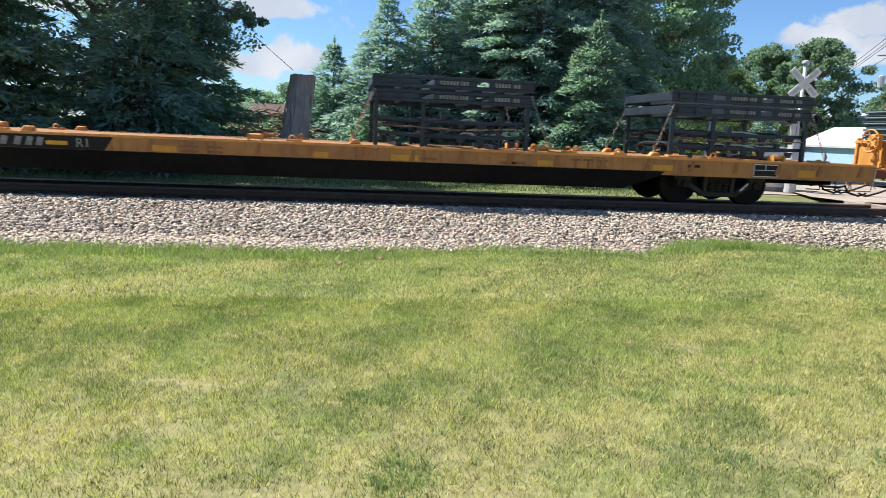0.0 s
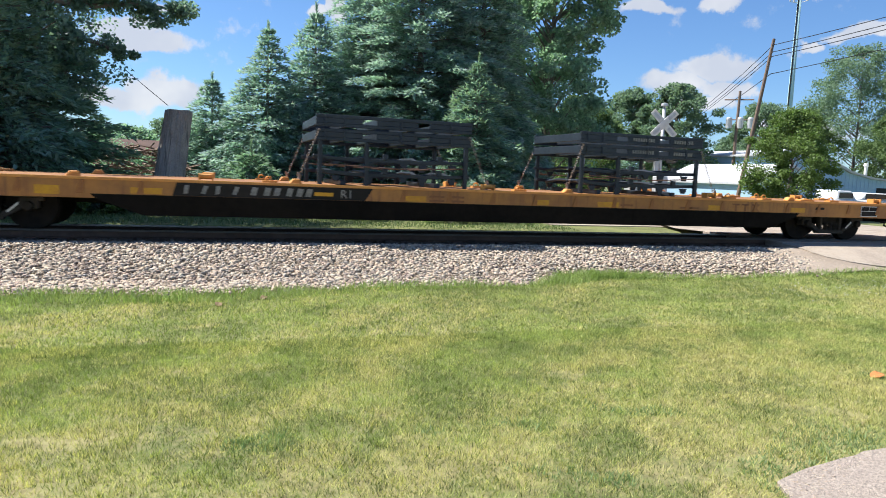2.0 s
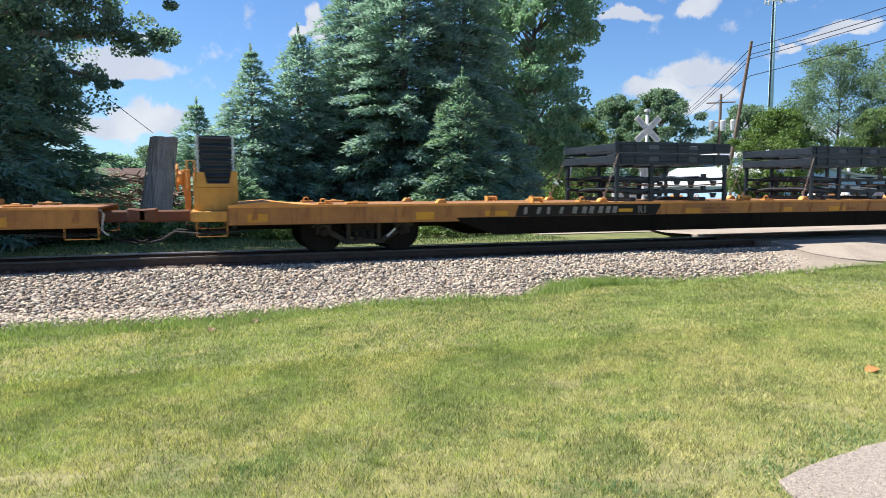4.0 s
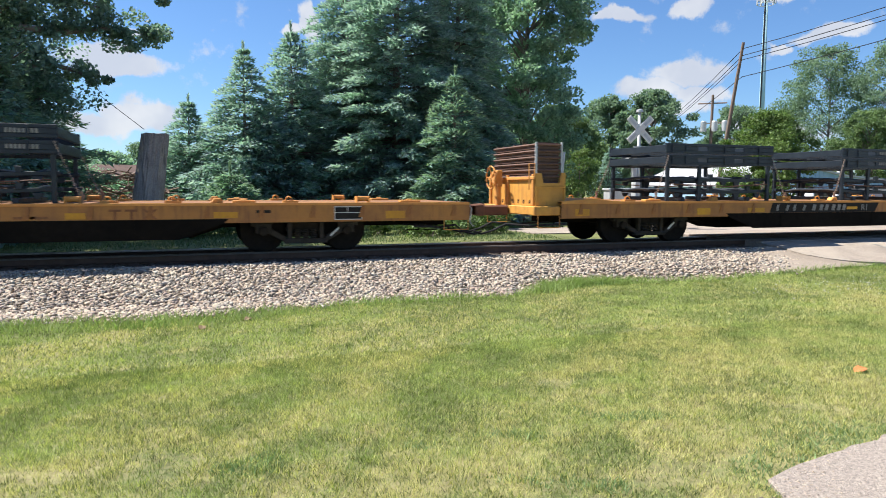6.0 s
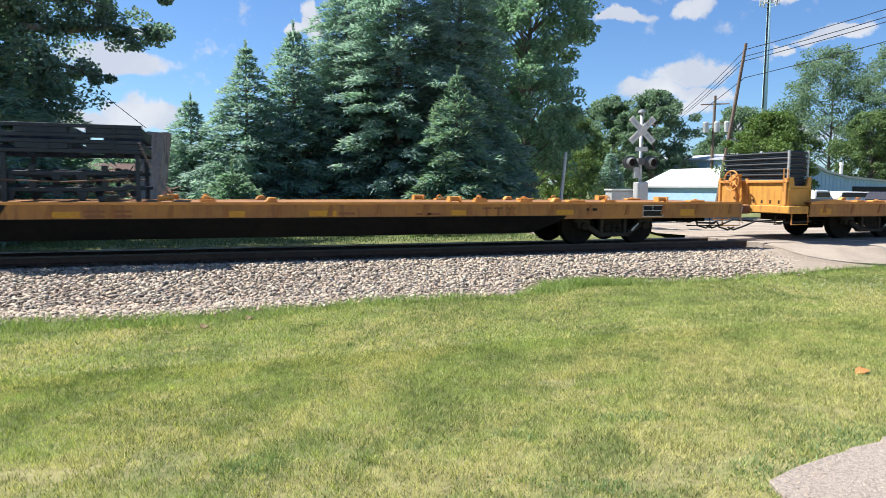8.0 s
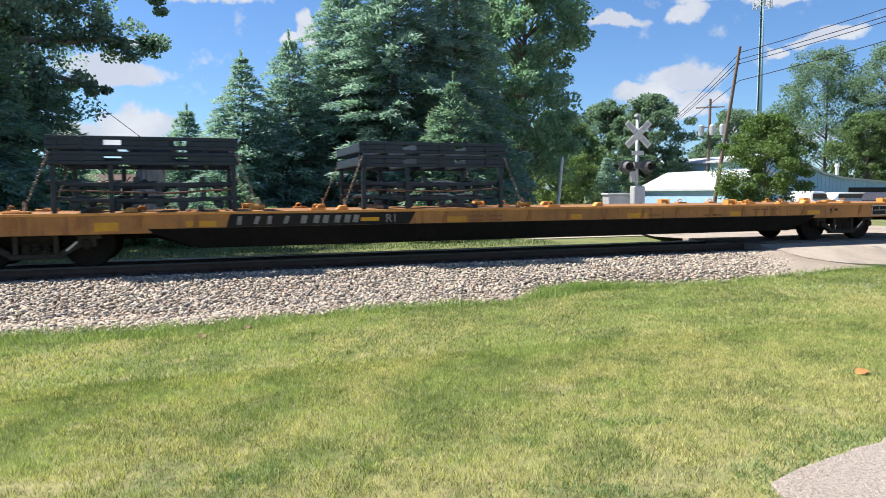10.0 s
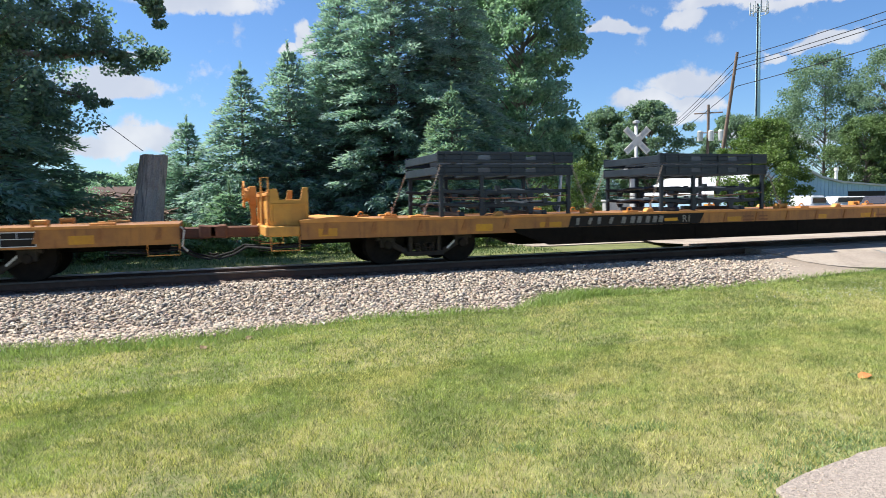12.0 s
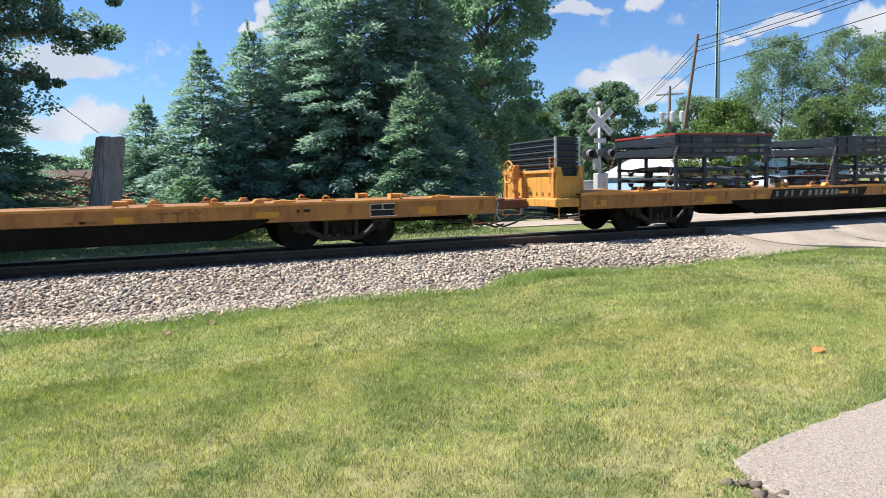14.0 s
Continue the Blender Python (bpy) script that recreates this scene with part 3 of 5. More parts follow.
def build_grass():
    rng = np.random.default_rng(11)

    def blades(n, x0, x1, y0, y1, hgt, wid, test, power=1.0):
        x = rng.uniform(x0, x1, n)
        y = y0 + (y1 - y0) * rng.random(n) ** power
        keep = np.array([test(a, b) for a, b in zip(x, y)])
        x, y = x[keep], y[keep]
        m = len(x)
        z = np.array([ground_z(a, b) for a, b in zip(x, y)]) - 0.005
        hh = hgt * rng.uniform(0.5, 1.4, m)
        hh *= np.array([1.0 + 0.6 * noise.noise((a * 7.0, b * 7.0, 2.0)) for a, b in zip(x, y)]).clip(0.65, 1.5)
        ww = wid * rng.uniform(0.7, 1.4, m)
        ang = rng.uniform(0, 2 * np.pi, m)
        lean = rng.normal(0, 0.55, (m, 2)) * hh[:, None]
        dx, dy = np.cos(ang) * ww / 2, np.sin(ang) * ww / 2
        v = np.stack([np.stack([x - dx, y - dy, z], 1), np.stack([x + dx, y + dy, z], 1), np.stack([x + lean[:, 0], y + lean[:, 1], z + hh], 1)], 1)
        return v.reshape(-1, 3)

    def lawn(a, b):
        return b < toe(a) + 0.04 and not in_drive(a, b) and a < 2.2 + 1.65 * b and a > -1.2 - 0.5 * b

    def turf(a, b):
        # thin, dried-out spots towards the drive
        thin = noise.noise((a * 0.9, b * 1.5, 6.0)) + 0.5 * noise.noise((a * 2.6, b * 4.0, 2.0)) > 0.32 + 0.12 * (b - 2.6)
        return lawn(a, b) and not (thin and random.random() < 0.6)

    near = blades(640000, -4, 11, 2.2, 7.0, 0.034, 0.0050, turf, 0.85)
    far = blades(330000, -7, 20, 6.5, 11.8, 0.036, 0.0105, lawn)
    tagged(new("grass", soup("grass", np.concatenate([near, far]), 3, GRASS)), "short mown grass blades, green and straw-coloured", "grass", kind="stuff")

    def edge(a, b):
        d = b - toe(a)
        tuft = noise.noise((a * 0.9, 4.0, 0)) + 0.5 * math.exp(-((a - 6.9) / 1.0) ** 2)
        left = 0.5 * min(max((3.5 - a) / 3, 0), 1)
        return -0.30 - left - 0.5 * max(tuft, 0) < d < 0.10 + 0.25 * tuft and random.random() < 0.5 + 0.5 * tuft

    rim = blades(110000, -7, 20, 9.3, 12.4, 0.11, 0.014, edge)
    tagged(new("edge_grass", soup("edge_grass", rim, 3, LUSH)), "taller lush green grass along the ballast", "grass", kind="stuff")

    # broad-leaved weeds along the drive and the left end of the ballast
    def weeds(a, b):
        by_drive = random.random() < 0.45 and 0.0 < b - float(np.interp(a, DRIVE_X, DRIVE_Y)) < 0.16 + 0.42 * (0.5 + noise.noise((a * 1.2, 2.0, 0))) and a > 2.2
        tuft = b < 4.6 and noise.noise((a * 1.7, b * 2.6, 3.0)) > 0.30 + 0.25 * random.random()
        return (by_drive or tuft) and lawn(a, b)

    herb = blades(110000, 0, 9, 2.4, 4.6, 0.03, 0.010, weeds)
    tagged(new("weeds", soup("weeds", herb, 3, WEED)), "darker broad-leaved weeds and clover in the lawn", "weeds", kind="stuff")

    tall = blades(20000, 5.3, 9.0, 11.0, 12.0, 0.15, 0.012, lambda a, b: -0.32 < b - toe(a) < 0.02 + 0.1 * noise.noise((a * 3, 1, 0)) and random.random() < math.exp(-((a - 6.9) / 0.9) ** 2))
    tagged(new("tall_grass", soup("tall_grass", tall, 3, LUSH)), "unmown tuft of tall bright grass by the ballast", "grass", kind="stuff")
    m = 420
    cx, cy = rng.normal(12.2, 1.5, m), rng.normal(9.4, 0.55, m)
    cz = np.array([ground_z(a, b) for a, b in zip(cx, cy)]) + 0.055
    c = np.stack([cx, cy, cz], 1)[:, None, :] + rng.normal(0, 0.007, (m, 6, 3))
    tagged(new("clover_blossoms", soup("clover_blossoms", c.reshape(-1, 3), 3, WHITE_PAINT)), "scattered white clover blossoms in the lawn", "flowers", kind="stuff")

    def beyond(a, b):
        return not (10.5 < a < 30 and b < 23.6) and not (a > 13.5 and b < 30)

    back = blades(60000, -14, 32, 18.2, 27, 0.07, 0.03, beyond)
    tagged(new("far_grass", soup("far_grass", back, 3, FAR_TURF)), "green grass beyond the track", "grass", kind="stuff")


build_ground()
build_track()
build_paving()


# ---- the train ----
HALF_W, DECK_Z, BOGIE_X, WHEEL_R = 1.48, 1.03, 9.94, 0.45
MOVES = []          # (thing, place along the track at 0 s, height)
WHEELS = []


def letters(text, height, mat, name, parent, at):
    c = bpy.data.curves.new(name, "FONT")
    c.body, c.size, c.extrude = text, height, 0.002
    ob = bpy.data.objects.new(name, c)
    me = bpy.data.meshes.new_from_object(ob)
    bpy.data.objects.remove(ob)
    me.materials.append(mat)
    return part(name, me, mat, parent, at=at)


def make_bogie(parent, x):
    bolster = Build().box(-0.28, -1.0, 0.42, 0.28, 1.0, 0.62).box(-0.6, -0.5, 0.5, 0.6, 0.5, 0.66)
    bogie = part("bogie", bolster, TRUCK, parent, "grimy cast steel freight bogie", 0.02, at=pose(x, 0, 0))
    arch = Build()
    # open side frame: top chord, bottom chord, two slanting legs, two columns and the axle boxes
    arch.prism([(-1.10, 0.50), (-0.60, 0.58), (0.60, 0.58), (1.10, 0.50), (1.10, 0.58), (0.62, 0.69), (-0.62, 0.69), (-1.10, 0.58)], -0.08, 0.08)
    arch.prism([(-0.44, 0.15), (0.44, 0.15), (0.46, 0.25), (-0.46, 0.25)], -0.09, 0.09)
    for s in (-1, 1):
        leg = [(s * 0.40, 0.16), (s * 0.86, 0.42), (s * 0.86, 0.56), (s * 0.40, 0.29)]
        arch.prism(leg if s > 0 else leg[::-1], -0.08, 0.08)
        arch.box(s * 0.33 - 0.045, -0.07, 0.2, s * 0.33 + 0.045, 0.07, 0.62)
        arch.box(s * 0.85 - 0.16, -0.10, 0.36, s * 0.85 + 0.16, 0.10, 0.58)
    arch_me = arch.mesh("side_frame", SIDE_FRAME, 0.015)
    coil = Build().tube([(0.062 * math.cos(q * 0.9), 0.062 * math.sin(q * 0.9), 0.255 + 0.0052 * q) for q in range(42)], 0.014, 4)
    coil_me = coil.mesh("spring", SIDE_FRAME)
    cap = Build().tube([(0, -0.08, 0), (0, 0.06, 0)], [0.085, 0.1], 12).mesh("bearing_cap", TRUCK, 0.0, False)
    stripe = Build().box(-0.13, -0.002, -0.02, 0.13, 0.002, 0.02).mesh("stencil_bar", WHITE_PAINT)
    for s in (-1, 1):
        part("side_frame", arch_me, SIDE_FRAME, bogie, at=pose(0, s * 1.0, 0.035))
        for q in (-0.16, 0.0, 0.16):
            part("spring", coil_me, TRUCK, bogie, at=pose(q, s * 1.03, 0))
        for e in (-0.85, 0.85):
            part("bearing_cap", cap, TRUCK, bogie, at=pose(e, s * 1.1, RAIL_Z + WHEEL_R, 0, 0, 0 if s < 0 else 180))
    part("stencil_bar", stripe, WHITE_PAINT, bogie, "faded white stencil", at=pose(0.60, -1.085, 0.42, 0, -42, 0))
    ws = Build()
    ws.tube([(0, -0.98, 0), (0, 0.98, 0)], 0.075, 10)
    for s in (-1, 1):
        y = s * 0.75
        a, b_ = (y - s * 0.055), (y + s * 0.075)
        ws.tube([(0, a - s * 0.03, 0), (0, a, 0)], [WHEEL_R + 0.025] * 2, 28)
        ws.tube([(0, a, 0), (0, b_, 0)], [WHEEL_R, WHEEL_R - 0.006], 28, False)
        ws.tube([(0, b_, 0), (0, b_ + s * 0.001, 0), (0, b_ - s * 0.03, 0), (0, b_ - s * 0.045, 0), (0, b_ + s * 0.01, 0), (0, b_ + s * 0.012, 0)],
                [WHEEL_R - 0.006, WHEEL_R - 0.06, WHEEL_R - 0.07, 0.17, 0.12, 0.0], 28, False)
        for k in range(4):
            an = k * math.pi / 2 + 0.4
            ws.box(math.cos(an) * 0.24 - 0.02, b_ - 0.045 * s - 0.006, math.sin(an) * 0.24 - 0.02, math.cos(an) * 0.24 + 0.02, b_ - 0.025 * s + 0.006, math.sin(an) * 0.24 + 0.02)
    ws_me = ws.mesh("wheelset", WHEEL)
    for e in (-0.85, 0.85):
        part("wheelset", ws_me, WHEEL, bogie, "dark steel wheels on their axle", at=pose(e, 0, RAIL_Z + WHEEL_R))
    return bogie


def make_flatcar():
    car = new("flatcar")
    X0, X1 = -12.9, 13.22
    deck = Build()
    deck.box(X0, -HALF_W - 0.02, DECK_Z - 0.045, X1, HALF_W + 0.02, DECK_Z)
    # the rear end of the deck rises in a low hump over the bogie
    hump = Build().prism([(X0, DECK_Z - 0.05), (-11.2, DECK_Z - 0.05), (-11.2, DECK_Z + 0.008), (-11.55, DECK_Z + 0.02), (-12.06, DECK_Z + 0.08), (X0, DECK_Z + 0.012)], -HALF_W - 0.036, HALF_W + 0.036)
    part("deck_hump", hump, ORANGE_SUNLIT, car, "orange plate rising in a low hump", 0.005)
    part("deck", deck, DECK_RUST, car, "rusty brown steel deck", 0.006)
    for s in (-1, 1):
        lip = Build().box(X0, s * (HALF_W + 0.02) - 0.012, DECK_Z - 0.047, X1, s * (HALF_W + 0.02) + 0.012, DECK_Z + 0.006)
        part("deck_edge", lip, ORANGE_SUNLIT, car, "bright orange deck edge", 0.004)
    sill_me = None
    for s in (-1, 1):
        sill = Build()
        sill.box(X0, s * HALF_W - 0.012, 0.66, X1, s * HALF_W + 0.012, DECK_Z - 0.045)
        sill.box(X0, min(s * HALF_W, s * (HALF_W - 0.09)), 0.645, X1, max(s * HALF_W, s * (HALF_W - 0.09)), 0.665)
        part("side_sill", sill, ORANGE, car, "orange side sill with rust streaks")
    rib = Build().prism([(-0.07, 0.735), (0.05, 0.735), (0.06, 0.975), (0.0, 0.975)], -0.010, 0.012).mesh("stake_rib", RIB, 0.004)
    for i in range(26):
        x = X0 + 0.5 + i * 1.01
        if not -6.85 < x < -3.1:
            part("stake_rib", rib, ORANGE, car, at=pose(x, -HALF_W - 0.022, 0))
    mid = Build()
    mid.prism([(-12.7, 0.50), (-8.1, 0.50), (-7.5, 0.30), (7.5, 0.30), (8.1, 0.50), (13.0, 0.50), (13.0, 0.70), (-12.7, 0.70)], -0.42, 0.42)
    part("center_sill", mid, UNDER, car, "black fish-belly centre sill", 0.01)
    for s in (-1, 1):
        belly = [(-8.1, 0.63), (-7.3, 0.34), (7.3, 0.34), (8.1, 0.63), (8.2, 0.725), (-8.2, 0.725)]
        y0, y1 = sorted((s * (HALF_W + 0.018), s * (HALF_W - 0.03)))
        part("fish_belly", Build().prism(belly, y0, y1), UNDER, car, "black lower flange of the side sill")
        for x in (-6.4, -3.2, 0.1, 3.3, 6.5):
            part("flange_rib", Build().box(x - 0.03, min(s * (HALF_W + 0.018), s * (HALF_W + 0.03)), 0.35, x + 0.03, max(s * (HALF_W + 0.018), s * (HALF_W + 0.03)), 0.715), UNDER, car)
    floor = Build()
    for i in range(27):
        floor.box(-12.6 + i * 0.97, -1.4, 0.66, -12.5 + i * 0.97, 1.4, DECK_Z - 0.05)
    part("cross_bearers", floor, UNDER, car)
    # markings on the near side sill
    y = -HALF_W - 0.014
    part("number_panel", Build().prism([(-6.80, 0.728), (-3.10, 0.728), (-2.95, 0.978), (-6.72, 0.978)], y - 0.004, y), BLACK_PAINT, car, "black painted number panel")
    slim = Build().prism([(-0.06, -0.08), (0.02, -0.08), (0.06, 0.08), (-0.02, 0.08)], -0.003, 0.003).mesh("letter_bar", STENCIL)
    for i, x in enumerate((-6.55, -6.22, -5.98, -5.65)):
        part("letter_bar", slim, STENCIL, car, at=pose(x, y - 0.008, 0.855, 0, 8 if i % 2 else -6))
    half = Build().prism([(-0.075, -0.08), (0.035, -0.08), (0.065, 0.08), (-0.045, 0.08)], -0.003, 0.003)
    half_me = half.mesh("digit_bar", STENCIL)
    for x in (-5.3, -5.05, -4.86, -4.62, -4.42, -4.24):
        part("digit_bar", half_me, STENCIL, car, at=pose(x, y - 0.008, 0.855, 0, 5))
    part("yellow_bar", Build().box(-4.14, y - 0.009, 0.80, -3.76, y - 0.005, 0.875), YELLOW, car, "yellow reflective bar")
    letters("R1", 0.24, STENCIL, "class_mark", car, pose(-3.62, y - 0.006, 0.772, 90, 0, 0))
    for x, w in ((-12.35, 0.38), (-7.25, 0.55), (-8.9, 0.4), (-2.05, 0.5), (0.9, 0.36), (2.6, 0.55), (5.55, 0.34), (8.15, 0.45), (11.55, 0.42)):
        part("yellow_patch", Build().box(x - w / 2, y - 0.003, 0.745 if abs(x) < 8.3 else 0.70, x + w / 2, y, 0.86), YELLOW, car, "worn yellow reflective patch")
    small = Build().box(-0.18, -0.002, -0.022, 0.16, 0.002, 0.022)
    small_me = small.mesh("stencil_bar", FADED_MARK)
    for x, z in ((-1.55, 0.86), (-1.1, 0.86), (-1.55, 0.77), (-1.1, 0.77), (3.1, 0.80), (4.75, 0.78), (4.95, 0.78)):
        part("stencil_bar", small_me, BLACK_PAINT, car, at=pose(x, y - 0.003, z))
    logo = Build()
    for i, x in enumerate((6.2, 6.48, 6.80)):
        if i < 2:
            logo.box(x - 0.11, -0.002, 0.05, x + 0.11, 0.002, 0.09).box(x - 0.025, -0.002, -0.1, x + 0.025, 0.002, 0.06)
        else:
            logo.prism([(x - 0.13, -0.10), (x - 0.07, -0.10), (x + 0.13, 0.09), (x + 0.07, 0.09)], -0.002, 0.002)
            logo.prism([(x + 0.07, -0.10), (x + 0.13, -0.10), (x - 0.07, 0.09), (x - 0.13, 0.09)], -0.002, 0.002)
    part("owner_mark", logo, FADED_MARK, car, "faded rust-red owner mark", at=pose(0, y - 0.003, 0.83))
    part("placard", Build().box(8.72, y - 0.002, 0.83, 9.0, y, 0.89), BLACK_PAINT, car)
    pl = part("test_panel", Build().box(10.26, y - 0.004, 0.685, 10.83, y, 0.955), BLACK_PAINT, car, "black inspection panel in a white outline")
    li = Build()
    li.box(10.26, -0.003, 0.94, 10.83, 0.0, 0.955).box(10.26, -0.003, 0.685, 10.83, 0.0, 0.70).box(10.26, -0.003, 0.70, 10.272, 0.0, 0.94).box(10.818, -0.003, 0.70, 10.83, 0.0, 0.94)
    li.box(10.272, -0.003, 0.822, 10.818, 0.0, 0.834).box(10.53, -0.003, 0.834, 10.54, 0.0, 0.94)
    part("outline", li, WHITE_PAINT, pl, at=pose(0, y - 0.005, 0))
    # deck fittings: chain anchors, chocks and winches along both edges
    chock = Build().prism([(-0.13, 0), (0.13, 0), (0.08, 0.10), (-0.05, 0.10)], -0.08, 0.08).mesh("chock", ORANGE_SUNLIT, 0.015)
    anchor = Build().box(-0.15, -0.09, 0, 0.15, 0.09, 0.045).ring((-0.03, 0, 0.065), (0.2, 1, 0), 0.06, 0.017, 10, 5)
    anchor_me = anchor.mesh("chain_anchor", ORANGE_SUNLIT)
    winch = Build().box(-0.14, -0.1, 0, -0.11, 0.1, 0.13).box(0.11, -0.1, 0, 0.14, 0.1, 0.13).tube([(-0.13, 0, 0.08), (0.13, 0, 0.08)], 0.055, 10)
    winch_me = winch.mesh("winch", ORANGE_SUNLIT)
    low_me = Build().box(-0.22, -0.1, 0, 0.22, 0.1, 0.05).tube([(-0.08, -0.03, 0.05), (0.05, -0.03, 0.05)], 0.03, 8).mesh("low_bracket", ORANGE_SUNLIT, 0.01)
    spots = [(-11.0, anchor_me), (-10.35, low_me), (-8.5, chock), (-6.2, winch_me), (-5.0, anchor_me), (-4.5, chock), (-0.35, winch_me), (0.4, anchor_me),
             (1.6, chock), (5.5, winch_me), (6.1, anchor_me), (7.2, anchor_me), (7.99, chock), (8.5, low_me), (9.4, anchor_me), (10.88, winch_me), (11.9, low_me)]
    for x, me in spots:
        for s in (-1, 1):
            part(me.name.split(".")[0], me, ORANGE_SUNLIT, car, at=pose(x, s * 1.33, DECK_Z))
    # end ladders and stirrups, couplers, brake hoses
    for x, s in ((12.93, -1), (12.93, 1), (-13.2, -1), (-13.2, 1)):
        st = Build()
        st.tube([(x - 0.28, s * 1.45, 0.72), (x - 0.28, s * 1.45, 0.44), (x + 0.28, s * 1.45, 0.44), (x + 0.28, s * 1.45, 0.72)], 0.014, 6)
        part("stirrup_step", st, ORANGE_SUNLIT, car)
    gr = Build().tube([(13.24, -1.4, 0.98), (13.30, -1.42, 0.9), (13.26, -1.42, 0.6), (13.36, -1.40, 0.5)], 0.013, 6)
    part("cut_lever", gr, WHITE_PAINT, car)
    for s, x in ((1, 13.2), (-1, -13.9)):
        c = Build()
        c.box(min(x - s * 0.3, x + s * 0.45), -0.14, 0.68, max(x - s * 0.3, x + s * 0.45), 0.14, 0.92)
        c.prism([(x + s * 0.36, 0.66), (x + s * 0.72, 0.70), (x + s * 0.72, 0.94), (x + s * 0.36, 0.97)][::s], -0.2, 0.12)
        part("coupler", c, COUPLER, car, "rusty knuckle coupler", 0.03)
        for yy in (-0.45, 0.4):
            ho = Build()
            ho.tube([(x - s * 1.2, yy - 0.9, 0.52), (x - s * 0.7, yy - 0.9, 0.50), (x - s * 0.5, yy - 0.5, 0.46), (x + s * 0.0, yy - 0.2, 0.50), (x + s * 0.25, yy, 0.34), (x + s * 0.55, yy, 0.26), (x + s * 0.75, yy, 0.33)], 0.024, 8)
            part("brake_hose", ho, RUBBER, car, "drooping black brake hose")
        rg = Build()
        for k in range(3):
            rg.tube([(x - s * (0.25 + 0.4 * k), -1.1, 0.66), (x - s * (0.2 + 0.4 * k), -1.1, 0.43), (x - s * (0.5 + 0.4 * k), -1.05, 0.43)], 0.016, 6)
        part("brake_rigging", rg, UNDER, car)
    # the end box: a folded-up rack over the rear coupler, with its hand brake
    part("end_sill", Build().box(-13.58, -HALF_W + 0.02, 0.72, -12.9, HALF_W - 0.02, 0.93), BOX_PAINT, car, "orange end platform", 0.02)
    XA, XB = -13.47, -12.70
    box = Build()
    box.box(XA, -1.30, 0.93, XA + 0.05, 1.30, 1.60)
    box.box(XB - 0.05, -1.30, 0.93, XB, 1.30, 1.40)
    for s in (-1, 1):
        box.box(XA + 0.05, s * 1.27 - 0.03, 0.93, XB - 0.05, s * 1.27 + 0.03, 1.38)
    box.box(XA + 0.05, -1.24, 0.93, XB - 0.05, 1.24, 0.97)
    bx = part("end_box", box, BOX_PAINT, car, "orange steel end box", 0.008)
    for s in (-1, 1):
        # notched side plate that cradles the load
        horn = Build().prism([(XA, 1.38), (XB, 1.38), (XB, 1.70), (XB - 0.11, 1.70), (XB - 0.16, 1.46), (XA + 0.20, 1.46), (XA + 0.15, 1.68), (XA, 1.68)], s * 1.27 - 0.035, s * 1.27 + 0.035)
        part("side_plate", horn, BOX_PAINT, bx, "", 0.006)
    rail_bar = Build().box(XA - 0.06, -1.3, 1.54, XA - 0.002, 1.3, 1.61).mesh("end_rail", ORANGE_SUNLIT, 0.008)
    part("end_rail", rail_bar, ORANGE_SUNLIT, bx)
    stake = Build().box(XA - 0.05, -0.04, 0.94, XA - 0.002, 0.04, 1.66).mesh("stake", ORANGE_SUNLIT, 0.006)
    for yy in (-1.22, 0.15, 1.22):
        part("stake", stake, ORANGE_SUNLIT, bx, at=pose(0, yy, 0))
    slot = Build().box(XA - 0.006, -0.03, 0.98, XA - 0.001, 0.03, 1.07).mesh("pocket_slot", BLACK_PAINT)
    for yy in (-1.0, -0.7, -0.4, -0.1, 0.5):
        part("pocket_slot", slot, BLACK_PAINT, bx, at=pose(0, yy, 0))
    part("side_seam", Build().box(XA + 0.02, -1.325, 1.345, XB - 0.02, -1.302, 1.38), BOX_PAINT, bx)
    part("side_seam", Build().box(XB - 0.05, -1.322, 0.95, XB - 0.005, -1.302, 1.34), BOX_PAINT, bx)
    hx, hy = XA - 0.40, 0.35
    brake = Build()
    brake.ring((hx, hy, 1.60), (1, 0, 0), 0.28, 0.02, 20, 6)
    for k in range(5):
        an = k * 2 * math.pi / 5
        brake.tube([(hx + 0.03, hy, 1.60), (hx, hy + 0.28 * math.cos(an), 1.60 + 0.28 * math.sin(an))], 0.013, 5)
    part("hand_brake_wheel", brake, ORANGE_SUNLIT, car, "orange hand brake wheel")
    gear = Build().tube([(hx + 0.03, hy, 1.6), (hx + 0.12, hy, 1.6)], [0.15, 0.17], 14).box(hx + 0.12, hy - 0.12, 1.38, hx + 0.26, hy + 0.12, 1.78).tube([(hx + 0.1, hy - 0.16, 1.45), (hx + 0.16, hy - 0.2, 1.1)], 0.02, 6).box(hx + 0.14, hy - 0.06, 0.78, hx + 0.26, hy + 0.06, 1.40).box(hx + 0.1, hy - 0.12, 0.80, XA, hy + 0.12, 0.90)
    part("hand_brake_gear", gear, ORANGE_SUNLIT, car, "orange brake gear housing on its stand", 0.02)
    hand = Build().tube([(XA - 0.16, -1.28, 1.30), (XA - 0.16, -1.28, 1.90), (XA - 0.02, -1.28, 1.90), (XA - 0.02, -1.28, 1.55)], 0.016, 6)
    part("grab_iron", hand, ORANGE_SUNLIT, car)
    chain_me = Build().tube([(hx + 0.2, hy, 1.4), (hx + 0.28, hy, 1.0), (hx + 0.15, hy, 0.6), (hx + 0.6, hy, 0.5)], 0.012, 5)
    part("brake_chain", chain_me, COUPLER, car)
    for x in (-BOGIE_X, BOGIE_X):
        make_bogie(car, x - 0.2)
    tagged(car, "long orange flatcar with a low deck and empty tie-down fittings", "flatcar", "flatcars of the train")
    return car


